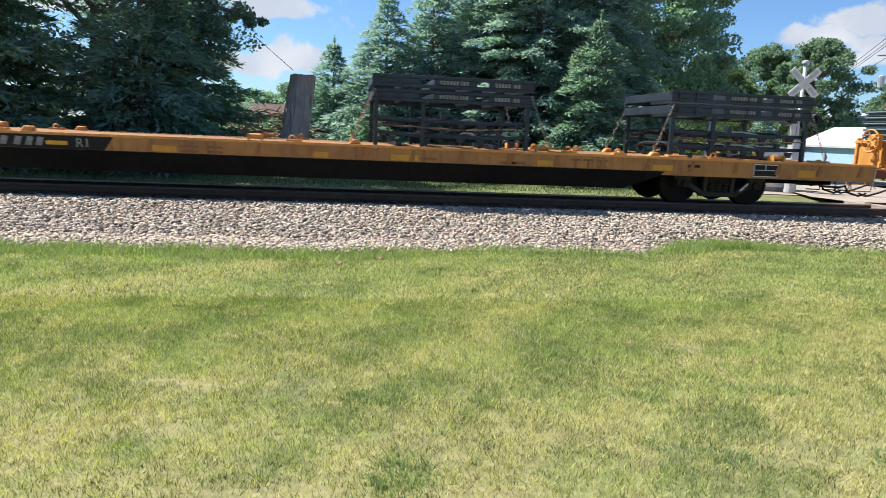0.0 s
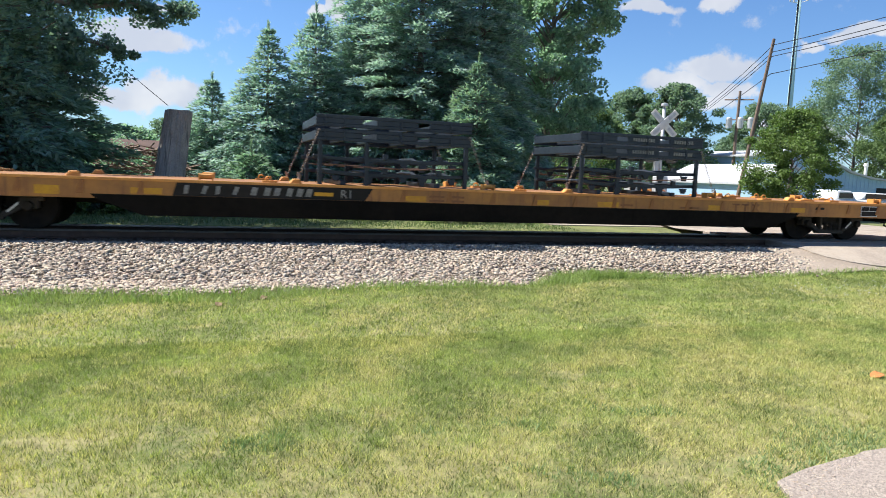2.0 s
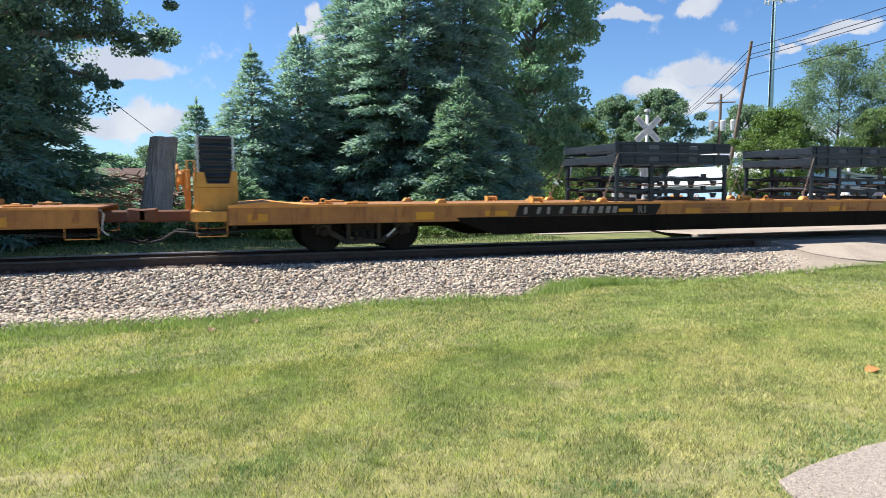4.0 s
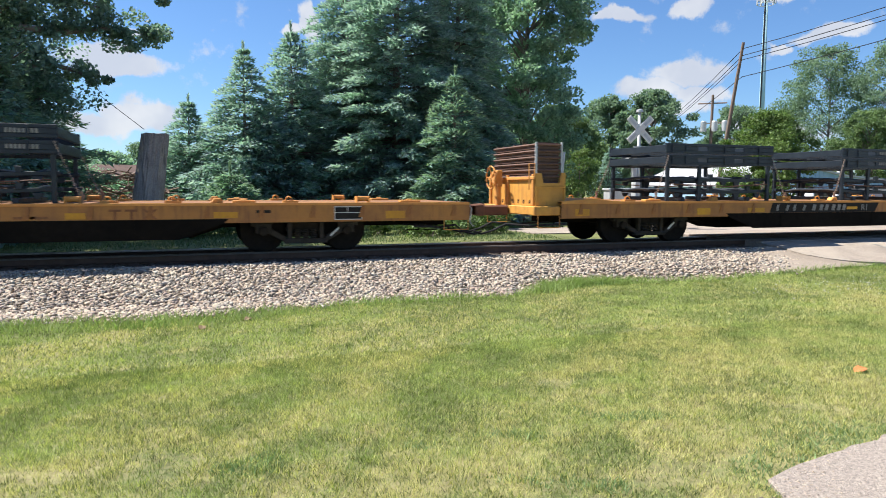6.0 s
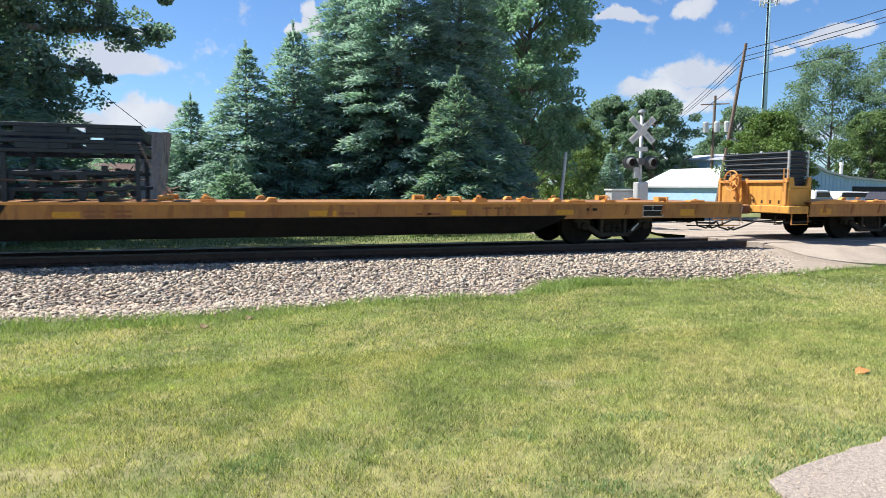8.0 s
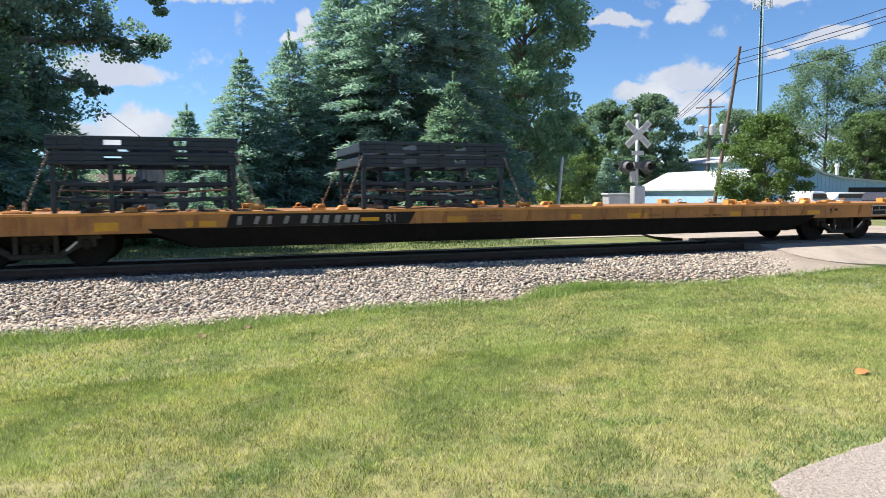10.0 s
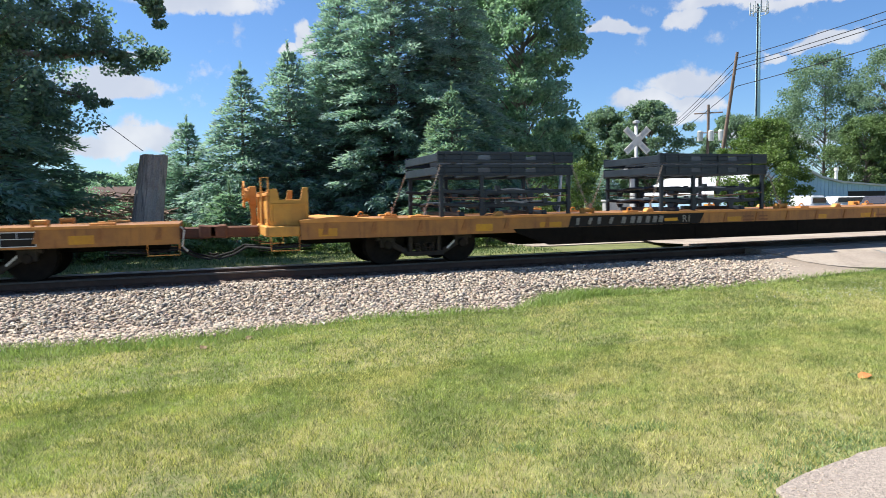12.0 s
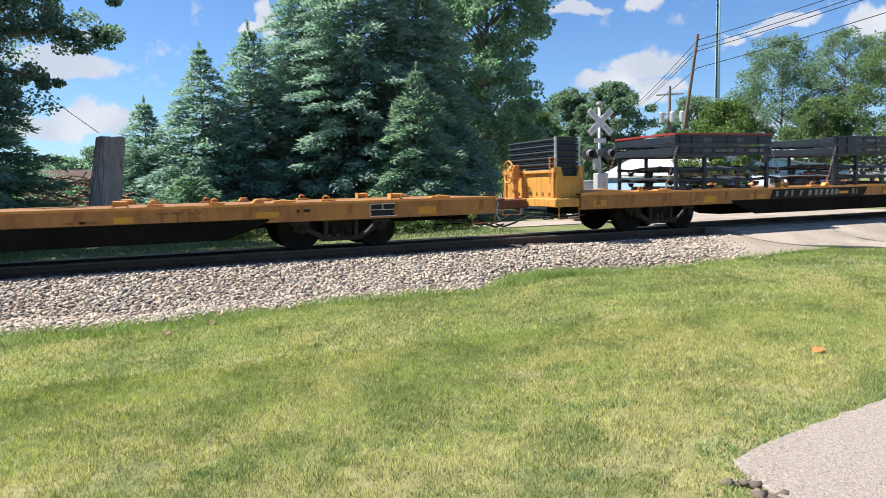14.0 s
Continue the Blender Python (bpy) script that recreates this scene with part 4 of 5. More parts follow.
STACK_L, STACK_W = 3.36, 2.5


def make_stack(red_top=False, marked=True):
    """Nested black steel chassis frames on corner posts, lashed down with chains."""
    st = new("frame_stack")
    L, w = STACK_L / 2, STACK_W / 2

    def tray(z, depth, marks):
        """A deep side-beam frame with two slots in each beam."""
        b = Build()
        for s in (-1, 1):
            y0, y1 = sorted((s * w, s * (w - 0.06)))
            b.box(-L, y0, z + depth - 0.07, L, y1, z + depth)
            b.box(-L, y0, z, L, y1, z + 0.07)
            for xa, xb in ((-L, -0.72), (-0.42, 0.42), (0.72, L)):
                b.box(xa, y0 + 0.004, z + 0.07, xb, y1 - 0.004, z + depth - 0.07)
            for x in (-1.5, -1.1, 0.1, 1.2):
                b.box(x - 0.02, s * (w + 0.012) - 0.012, z + 0.02, x + 0.02, s * (w + 0.012) + 0.012, z + depth - 0.02)
        for x in (-L, -1.05, -0.4, 0.4, 1.05, L - 0.08):
            b.box(x, -w + 0.06, z + 0.03, x + 0.08, w - 0.06, z + depth - 0.04)
        f = part("skid_frame", b, FRAME_STEEL, st, "", 0.006)
        if marks:
            for x, n in ((0.0, 9), (1.15, 8)):
                m = Build()
                for k in range(n):
                    m.box(x - 0.3 + 0.068 * k, -w - 0.004, z + 0.085, x - 0.255 + 0.068 * k, -w - 0.001, z + 0.165)
                part("stencil_bar", m, STENCIL, f, "white stencilled marks")

    def chassis(z, lift, shift):
        """A lighter frame of slim rails, with arched cross members, hangers and brackets."""
        b = Build()
        for s in (-1, 1):
            y = s * (w - 0.16)
            b.prism([(-L + shift, z + lift), (-0.9, z), (0.8, z), (L + shift * 0.5, z + lift * 0.6), (L + shift * 0.5, z + lift * 0.6 + 0.075), (0.8, z + 0.08), (-0.9, z + 0.08), (-L + shift, z + lift + 0.075)], y - 0.035, y + 0.035)
            for x, d in ((-1.25, 0.10), (-0.55, 0.16), (0.2, 0.09), (0.62, 0.17), (1.3, 0.11)):
                b.prism([(x - 0.10, z + 0.01), (x - 0.05, z - d), (x + 0.05, z - d), (x + 0.10, z + 0.01)], y - 0.045, y + 0.02)
            for x in (-0.2, 1.0):
                b.box(x - 0.05, y - 0.05, z + 0.06, x + 0.06, y + 0.05, z + 0.19)
        for x in (-1.35, -0.6, 0.5, 1.25):
            b.tube([(x, -w + 0.16, z + 0.05), (x + 0.05, -0.5, z + 0.11), (x + 0.05, 0.5, z + 0.11), (x, w - 0.16, z + 0.05)], 0.04, 6)
        b.tube([(-L + 0.2, -0.3, z + 0.09), (-0.4, -0.25, z + 0.04), (0.5, 0.2, z + 0.05), (L - 0.2, 0.3, z + 0.08)], 0.035, 6)
        b.box(-0.45, -0.35, z - 0.03, 0.25, 0.3, z + 0.12)
        part("chassis_frame", b, FRAME_STEEL, st, "", 0.008)

    chassis(1.22, 0.06, 0.05)
    chassis(1.52, 0.05, -0.04)
    tray(1.93, 0.245, marked)
    tray(2.215, 0.245, marked and not red_top)
    post = Build().box(-0.045, -0.04, 1.034, 0.045, 0.04, 1.93).mesh("post", FRAME_STEEL, 0.008)
    for x in (-L + 0.10, -0.62, L - 0.10):
        for s in (-1, 1):
            part("post", post, FRAME_STEEL, st, at=pose(x, s * (w - 0.07), 0))
    bolster = Build().box(-0.06, -w + 0.05, 1.034, 0.06, w - 0.05, 1.13).mesh("bolster", FRAME_STEEL, 0.01)
    for x in (-1.1, 0.95):
        part("bolster", bolster, FRAME_STEEL, st, at=pose(x, 0, 0))
    tie_rod = Build().tube([(-L + 0.15, 0, 1.46), (0.3, 0, 1.40), (L - 0.15, 0, 1.47)], 0.014, 5).mesh("tie_rod", RUSTY_STEEL)
    for s in (-1, 1):
        part("tie_rod", tie_rod, RUSTY_STEEL, st, "thin rusty rod", at=pose(0, s * (w - 0.02), 0))
    if red_top:
        for s in (-1, 1):
            part("red_rail", Build().box(-L, s * 1.22 - 0.045, 2.463, L, s * 1.22 + 0.045, 2.51), RED_STEEL, st, "faded red flat bar")
        part("red_rail", Build().box(-L, -1.17, 2.463, -L + 0.09, 1.17, 2.51), RED_STEEL, st)
    for s in (-1, 1):
        for e in (-1, 1):
            p0 = Vector((e * L * 0.97, s * 1.27, 2.14))
            p1 = Vector((e * (L + 0.36), s * 1.34, 1.10))
            c = Build()
            for k in range(20):
                c.ring(p0.lerp(p1, k / 19), (1, 0.3, 0.2) if k % 2 else (0, 1, 0.2), 0.021, 0.008, 6, 3)
            part("chain", c, CHAIN, st, "grey lashing chain with rust")
            hook = Build().tube([p1 + Vector((0, 0, 0.16)), p1 + Vector((0.03, 0, 0.06)), p1 - Vector((0, 0, 0.05))], [0.02, 0.03, 0.025], 6)
            part("chain_hook", hook, RUST_CHAIN, st, "orange-painted hook")
    return tagged(st, "stack of black steel skid frames chained down" if not red_top else "stack of black skid frames with a faded red one on top",
                  "frame stack", "frame stacks on the flatcars")


def make_panels(steel, colour):
    """A pile of ribbed black panels in the end box."""
    pn = new("panel_pile")
    for k in range(9):
        z = 1.08 + 0.146 * k
        b = Build()
        b.box(-0.30, -1.18, z, 0.30, 1.18, z + 0.05)
        b.tube([(-0.31, -1.19, z + 0.09), (-0.31, 1.19, z + 0.09)], 0.034, 6)
        b.tube([(-0.30, -1.20, z + 0.09), (0.30, -1.20, z + 0.09)], 0.034, 6)
        for y in (-1.1, -0.5, 0.1, 0.7, 1.1):
            b.box(-0.28, y - 0.04, z + 0.05, 0.28, y + 0.04, z + 0.146)
        part("panel", b, steel, pn)
    edge = Build().box(-0.36, -1.245, 1.5, -0.32, -1.20, 2.40)
    for k in range(8):
        edge.box(-0.375, -1.26, 1.55 + 0.1 * k, -0.32, -1.245, 1.60 + 0.1 * k)
    part("lashing", edge, GALV, pn, "pale ribbed strap")
    part("lashing", Build().box(0.30, -1.245, 1.5, 0.335, -1.20, 2.40), GALV, pn)
    part("bearer", Build().box(-0.28, -1.15, 0.975, 0.28, 1.15, 1.08), steel, pn)
    return tagged(pn, f"pile of ribbed {colour} steel panels standing in the end box", "panel pile", "panel piles in the end boxes")


LOADS = {-3: "BC", -2: "B", -1: "CD", 0: "BC", 1: "BC", 2: "AB", 3: "BC", 4: "B", 5: "AB", 6: "AB", 7: "AB", 8: "AB", 9: "BC", 10: "AB"}
SLOTS = {"A": -8.2, "B": -2.42, "C": 3.6, "D": 10.0}
MARKED = ((-1, "C"), (-1, "D"), (0, "C"), (2, "B"), (3, "C"), (7, "B"))
PANELS = (-2, 0, 1, 2, 3, 5, 7, 9)


def build_train():
    car0, stack0, plain0, pile0, red = make_flatcar(), make_stack(), make_stack(False, False), make_panels(FRAME_STEEL, "black"), make_stack(True)
    odd = {2: make_panels(RUSTY_STEEL, "rusty brown"), -2: make_panels(TEAL_STEEL, "dull teal"), 5: make_panels(TEAL_STEEL, "dull teal")}
    plain_used = False
    for n in range(-3, 11):
        x = CAR_START - n * CAR_PITCH
        m = pose(x, TRACK_Y, 0)
        if n == -3:
            car = car0
            car.matrix_basis = m
        else:
            car = copy_thing(car0, m)
        MOVES.append((car, x))
        WHEELS.extend(w for b in car.children if b.name.startswith("bogie") for w in b.children if w.name.startswith("wheelset"))
        for slot in LOADS[n]:
            sx = x + SLOTS[slot]
            if (n, slot) == (7, "A"):
                s = red
            elif (n, slot) == (-3, "B"):
                s = stack0
            elif (n, slot) in MARKED:
                s = copy_thing(stack0, pose(sx, TRACK_Y, 0))
            elif not plain_used:
                s, plain_used = plain0, True
            else:
                s = copy_thing(plain0, pose(sx, TRACK_Y, 0))
            s.matrix_basis = pose(sx, TRACK_Y, 0)
            MOVES.append((s, sx))
        if n in PANELS:
            px = x - 13.09
            s = odd[n] if n in odd else pile0 if n == 0 else copy_thing(pile0, pose(px, TRACK_Y, 0))
            s.matrix_basis = pose(px, TRACK_Y, 0)
            MOVES.append((s, px))


build_train()


# ---- trees ----
def rot_rows(d):
    """For each direction, two vectors at right angles to it."""
    up = np.where(np.abs(d[:, 2:3]) < 0.9, np.array([[0, 0, 1.0]]), np.array([[1.0, 0, 0]]))
    a = np.cross(d, up)
    a /= np.linalg.norm(a, axis=1)[:, None] + 1e-9
    return a, np.cross(a, d)


def spruce(name, h, r, mat, tip_mat, seed, skirt=0.3, dense=1.0):
    """A spruce: tapered trunk, whorls of drooping boughs, each a fan of needle sprays with paler new growth at the tips."""
    rng = np.random.default_rng(seed)
    tree = new(name)
    boughs = Build().tube([(0, 0, -0.1), (0, 0, h * 0.5), (0, 0, h + 0.1)], [0.035 * h * 0.55, 0.018 * h * 0.55, 0.01], 8)
    P, Dv, S, young = [], [], [], []
    zw = skirt
    while zw < h - 0.12:
        k = zw / h
        reach = r * 1.12 * (1 - k) ** 0.84 * (0.75 + 0.25 * min(1.0, (1 - k) / 0.15)) * rng.uniform(0.85, 1.1) + 0.07
        n = int(max(5, 8 * (1 - k) + 4))
        off = rng.uniform(0, 6.28)
        for j in range(n):
            az = off + 6.283 * j / n + rng.normal(0, 0.22)
            z = zw + rng.uniform(-0.18, 0.18) * (1 - k)
            L = reach * rng.uniform(0.62, 1.15)
            rise = rng.uniform(0.0, 0.28) + 0.7 * k
            m = max(3, int(L / 0.17 * dense))
            s = np.linspace(0.30, 1.0, m)
            rad = L * s
            # boughs sweep down, then lift at the tips
            zz = z + rad * (rise * (1 - s) - (0.40 * s - 0.32 * s * s) * (1 - k))
            px, py = np.cos(az) * rad, np.sin(az) * rad
            boughs.tube([(0, 0, z), (px[m // 2], py[m // 2], zz[m // 2]), (px[-1], py[-1], zz[-1])], [0.03, 0.018, 0.006], 3, False)
            cnt = 17
            wide = (0.34 * (1.15 - 0.8 * s) * min(1.0, L / 1.1) + 0.05)[:, None]
            side = rng.normal(0, 1, (m, cnt)) * wide
            hang = rng.random((m, cnt)) ** 2 * 0.26 * (1 - 0.6 * k)
            ax = az + rng.normal(0, 0.6, (m, cnt)) + np.sign(side) * 0.5 * (1 - 0.5 * s[:, None])
            P.append(np.stack([px[:, None] - np.sin(az) * side, py[:, None] + np.cos(az) * side, zz[:, None] + rng.normal(0, 0.03, (m, cnt)) - 0.28 * np.abs(side) - hang], 2).reshape(-1, 3))
            droop = -0.15 + 0.6 * k - 2.6 * hang + rng.normal(0, 0.25, (m, cnt))
            Dv.append(np.stack([np.cos(ax), np.sin(ax), droop], 2).reshape(-1, 3))
            S.append(np.full(m * cnt, 0.17 + 0.09 * (1 - k)))
            young.append(((s[:, None] + 0.9 * np.abs(side) / (L + 0.3) > 0.80) & (hang < 0.10)).ravel() & (rng.random(m * cnt) < 0.85))
        zw += (0.24 + 0.12 * (1 - k)) * rng.uniform(0.8, 1.2)
    # the leader
    q = np.repeat(np.linspace(h - 0.6, h + 0.2, 18), 5)
    ax = rng.uniform(0, 6.28, len(q))
    P.append(np.stack([q * 0, q * 0, q], 1))
    Dv.append(np.stack([np.cos(ax) * 0.7, np.sin(ax) * 0.7, np.full(len(q), 0.9)], 1))
    S.append(np.full(len(q), 0.15))
    young.append(np.ones(len(q), dtype=bool))
    P, Dv, S, young = np.concatenate(P), np.concatenate(Dv), np.concatenate(S), np.concatenate(young)
    Dv /= np.linalg.norm(Dv, axis=1)[:, None]
    S = S * rng.uniform(0.65, 1.4, len(S))
    a, b = rot_rows(Dv)
    tilt = rng.uniform(-0.9, 0.9, len(S))[:, None]
    side = (a * np.cos(tilt) + b * np.sin(tilt)) * (0.19 * S)[:, None]
    tri = np.stack([P + side, P + Dv * S[:, None], P - side], 1)
    for part_name, pick, leaf in (("crown", ~young, mat), ("new_growth", young, tip_mat)):
        crown = new(part_name, soup(part_name, tri[pick].reshape(-1, 3), 3, leaf))
        crown.parent = tree
        if part_name == "new_growth":
            tagged(crown, "paler frosted new growth")
    part("trunk", boughs, BARK, tree, "grey-brown trunk and boughs")
    return tree


def leafy(name, h, r, mat, seed, base=0.25, leaf=0.24, clumps=90, per=170, trunk=0.25, squash=1.0, limbs=(), lobe=0.5, lumps=(0.16, 0.34)):
    """A broadleaf tree: trunk, forking limbs, and a crown of leaf clumps with gaps between them."""
    rng = np.random.default_rng(seed)
    tree = new(name)
    wood = Build()
    hb = h * base
    wood.tube([(0, 0, -0.1), (0.1, 0, hb * 0.6), (0, 0.1, hb), (0.1, 0.0, h * 0.6), (0.0, 0.0, h * 0.88)], [trunk * 1.2, trunk, trunk * 0.8, trunk * 0.35, trunk * 0.08], 9)
    C = []
    for i in range(clumps):
        u = rng.random()
        zc = hb + (h - hb) * (0.06 + 0.94 * u ** 0.9)
        f = (zc - hb) / (h - hb)
        prof = math.sin(math.pi * min(1.0, 0.16 + 0.80 * f)) ** 0.55
        if f > 0.8:
            prof *= 0.9
        rad = r * prof * rng.uniform(0.35, 1.05) ** 0.6
        az = rng.uniform(0, 6.283)
        # lobes and hollows in the outline
        rad *= 0.86 + lobe * noise.noise((math.cos(az) * 1.5, math.sin(az) * 1.5, f * 3.6 + seed))
        C.append((math.cos(az) * rad, math.sin(az) * rad, zc))
    tips = []
    for path, blobs in limbs:
        wood.tube(path, [trunk * (0.34 - 0.3 * q / (len(path) - 1)) for q in range(len(path))], 6, False)
        tips += blobs
    C += [b[:3] for b in tips]
    C = np.array(C)
    for i in range(0, clumps, 3):
        x, y, z = C[i]
        z0 = max(hb * 0.7, z - 0.55 * math.hypot(x, y) - 0.4)
        wood.tube([(0, 0, z0), (x * 0.5, y * 0.5, z0 + (z - z0) * 0.62), (x * 0.96, y * 0.96, z)], [trunk * 0.26, trunk * 0.12, 0.012], 5, False)
    part("trunk", wood, BARK, tree, "furrowed grey trunk and limbs")
    size = np.concatenate([r * rng.uniform(*lumps, clumps), [b[3] for b in tips]])
    d = rng.normal(size=(len(C), per, 3))
    d /= np.linalg.norm(d, axis=2)[:, :, None]
    rr = rng.random((len(C), per)) ** 0.42
    P = C[:, None, :] + d * (rr * size[:, None])[:, :, None] * np.array([1.15, 1.15, 0.72 * squash])
    # leaves on the outer limbs are sparse, with sky between them
    thin = np.concatenate([np.ones(clumps), np.full(len(tips), 0.5)])
    P = P[rng.random(P.shape[:2]) < thin[:, None]]
    n = len(P)
    nr = rng.normal(size=(n, 3)) + np.array([0, 0, 0.9])
    nr /= np.linalg.norm(nr, axis=1)[:, None]
    a, b = rot_rows(nr)
    an = rng.uniform(0, 6.283, n)[:, None]
    u = a * np.cos(an) + b * np.sin(an)
    v = np.cross(nr, u)
    s = (leaf * rng.uniform(0.6, 1.3, n))[:, None]
    quads = np.stack([P - u * s * 0.5, P + v * s * 0.32, P + u * s * 0.5, P - v * s * 0.32], 1).reshape(-1, 3)
    crown = new("crown", soup("crown", quads, 4, mat))
    crown.parent = tree
    return tree


def at_az(az, d, z=-0.2, turn=0.0):
    a = radians(az)
    return pose(d * math.sin(a), d * math.cos(a), z, 0, 0, turn)


def plant(tree, az, d, label, group="", z=-0.2, turn=0.0, category="tree"):
    tree.matrix_basis = at_az(az, d, z, turn)
    return tagged(tree, label, category, group)


def build_trees():
    blue = "tall blue spruce with drooping frosted boughs down to the grass"
    plant(spruce("spruce", 7.3, 2.9, SPRUCE, SPRUCE_TIP, 1), 3.4, 30.0, "medium blue-green spruce with a pointed tip", "spruces beyond the track")
    plant(spruce("spruce", 8.5, 3.1, SPRUCE, SPRUCE_TIP, 2), 7.1, 31.0, "medium blue-green spruce with a pointed tip", "spruces beyond the track")
    plant(spruce("spruce", 12.6, 3.9, SPRUCE, SPRUCE_TIP, 3, dense=1.05), 11.3, 33.0, blue, "spruces beyond the track")
    plant(spruce("spruce", 15.0, 4.6, SPRUCE, SPRUCE_TIP, 4, dense=1.05), 15.6, 31.5, blue, "spruces beyond the track")
    plant(spruce("spruce", 14.5, 3.5, SPRUCE, SPRUCE_TIP, 5, dense=1.05), 20.6, 32.5, blue, "spruces beyond the track")
    plant(spruce("spruce", 6.2, 2.5, SPRUCE, GREEN_TIP, 6), 20.4, 28.0, "smaller yellow-green spruce before the tall ones", "spruces beyond the track")
    plant(spruce("spruce", 5.3, 2.3, SPRUCE, SPRUCE_TIP, 7), -0.8, 32.0, "young spruce behind the dead trunk", "spruces beyond the track")
    plant(spruce("spruce", 2.3, 1.7, SPRUCE_GREEN, GREEN_TIP, 8, 0.1), 2.2, 27.0, "low bushy green spruce", "spruces beyond the track")
    plant(spruce("spruce", 3.9, 1.5, SPRUCE, SPRUCE_TIP, 9, 0.15), 33.0, 46.0, "small grey-blue spruce near the crossing", "spruces beyond the track")
    plant(spruce("spruce", 8.4, 2.9, SPRUCE_GREEN, GREEN_TIP, 10), -12.6, 25.5, "dark dense spruce under the oak", "spruces beyond the track")
    plant(spruce("spruce", 7.6, 2.6, SPRUCE, GREEN_TIP, 12), -15.2, 22.8, "dense green spruce before the oak", "spruces beyond the track")
    plant(spruce("spruce", 13.0, 4.0, SPRUCE_GREEN, GREEN_TIP, 13), -26.5, 24.5, "dark dense spruce under the oak", "spruces beyond the track")
    root = at_az(-18.0, 25.5).translation
    rel = [[spot(*q) - root for q in path] for path in (((-16, 8.5, 25.3), (-12, 11.0, 25.0), (-9.0, 11.0, 25.0), (-6.4, 11.5, 25.0), (-4.4, 11.5, 25.0), (-2.6, 10.9, 25.0)),
                                                         ((-16, 14, 25.3), (-9, 16, 25.0), (-4.5, 16.4, 24.5), (-2.9, 15.6, 24.5), (-2.7, 14.6, 24.5)),
                                                         ((-15, 11, 25.3), (-11, 13.2, 25.0), (-8.6, 13.4, 25.0), (-6.4, 12.8, 25.0)),
                                                         ((-14, 7.0, 25.3), (-10.5, 8.8, 25.0), (-8.4, 8.4, 25.0), (-7.2, 7.6, 25.0)),
                                                         ((-15, 3.0, 25.3), (-12.5, 5.0, 25.0), (-10.4, 6.6, 25.0), (-9.4, 5.8, 25.0)))]
    blobs = []
    rng = np.random.default_rng(77)
    for path, sizes in zip(rel, (0.50, 0.3, 0.58, 0.40, 0.75)):
        for k in range(len(path) - 1):
            for q in (0.1, 0.25, 0.4, 0.55, 0.7, 0.85, 1.0):
                if path is rel[1] and k < 2 or path is rel[3] and q in (0.1, 0.4, 0.7):
                    continue
                c = path[k].lerp(path[k + 1], q) + Vector(rng.normal(0, sizes * 0.52, 3)) + Vector((0, 0, 0.12 if path is not rel[1] else -0.1))
                blobs.append((c.x, c.y, c.z, sizes * rng.uniform(0.45, 0.9)))
    limbs = [(rel[0], blobs), (rel[1], []), (rel[2], []), (rel[3], []), (rel[4], [])]
    plant(leafy("oak_tree", 15.5, 5.0, LEAF_OAK, 21, 0.16, 0.14, 170, 320, 0.42, limbs=limbs, lobe=0.6, lumps=(0.10, 0.24)), -18.0, 25.5, "tall spreading oak with dark leaves and open limbs")
    plant(leafy("broadleaf_tree", 15.0, 3.6, LEAF_DARK, 22, 0.12, 0.20, 290, 220, 0.28, lobe=0.5, lumps=(0.12, 0.26)), 26.2, 37.0, "tall dark broadleaf tree close beside the spruces")
    plant(leafy("bush", 4.6, 1.9, LEAF_BRIGHT, 23, 0.05, 0.12, 50, 170, 0.05), 27.4, 46.0, "bright green sapling thicket", category="bush")
    plant(leafy("bush", 4.2, 1.8, LEAF_BRIGHT, 24, 0.05, 0.12, 50, 170, 0.05), 30.6, 45.0, "green shrubs before the far trees", category="bush")
    plant(leafy("maple_tree", 5.5, 2.35, LEAF_BRIGHT, 25, 0.06, 0.13, 140, 260, 0.10, lobe=0.55, lumps=(0.12, 0.28)), 44.6, 41.0, "young maple with bright green leaves beside the road")
    far = "full leafy tree in the distance"
    for az, d, h, r, m, seed in ((33.0, 78, 11.5, 4.6, LEAF_HAZED, 31), (36.3, 74, 11.6, 4.2, LEAF_HAZED, 32), (38.6, 95, 6.0, 3.0, LEAF_HAZED, 33), (42.3, 100, 12.5, 5.0, LEAF_HAZED, 34),
                                 (45.2, 108, 12.5, 5.4, LEAF_MID, 35), (48.6, 112, 21.5, 8.0, LEAF_HAZED, 36), (52.6, 110, 21.0, 8.4, LEAF_HAZED, 37), (56.5, 104, 19.5, 8.4, LEAF_MID, 38), (51.2, 104, 11.5, 5.4, LEAF_MID, 39),
                                 (61.0, 100, 19, 8, LEAF_HAZED, 40), (29.0, 60, 8.5, 4.0, LEAF_MID, 41), (-2.5, 90, 7.0, 5.5, LEAF_HAZED, 42), (-7.0, 70, 4.6, 5.0, LEAF_DARK, 43), (40.5, 110, 8.5, 5, LEAF_HAZED, 44)):
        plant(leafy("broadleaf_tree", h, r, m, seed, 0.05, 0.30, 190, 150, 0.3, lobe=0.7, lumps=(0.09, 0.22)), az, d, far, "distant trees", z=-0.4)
    plant(leafy("bush", 2.5, 1.9, LEAF_DARK, 51, 0.05, 0.13, 50, 160, 0.05), -8.6, 38.0, "dark leafy shrubs before the low house", category="bush")
    plant(leafy("bush", 1.9, 1.6, LEAF_DARK, 52, 0.05, 0.13, 50, 160, 0.05), -5.2, 36.0, "dark leafy shrubs before the low house", category="bush")
    shrub = "leafy green weeds and low shrubs at the spruce skirts"
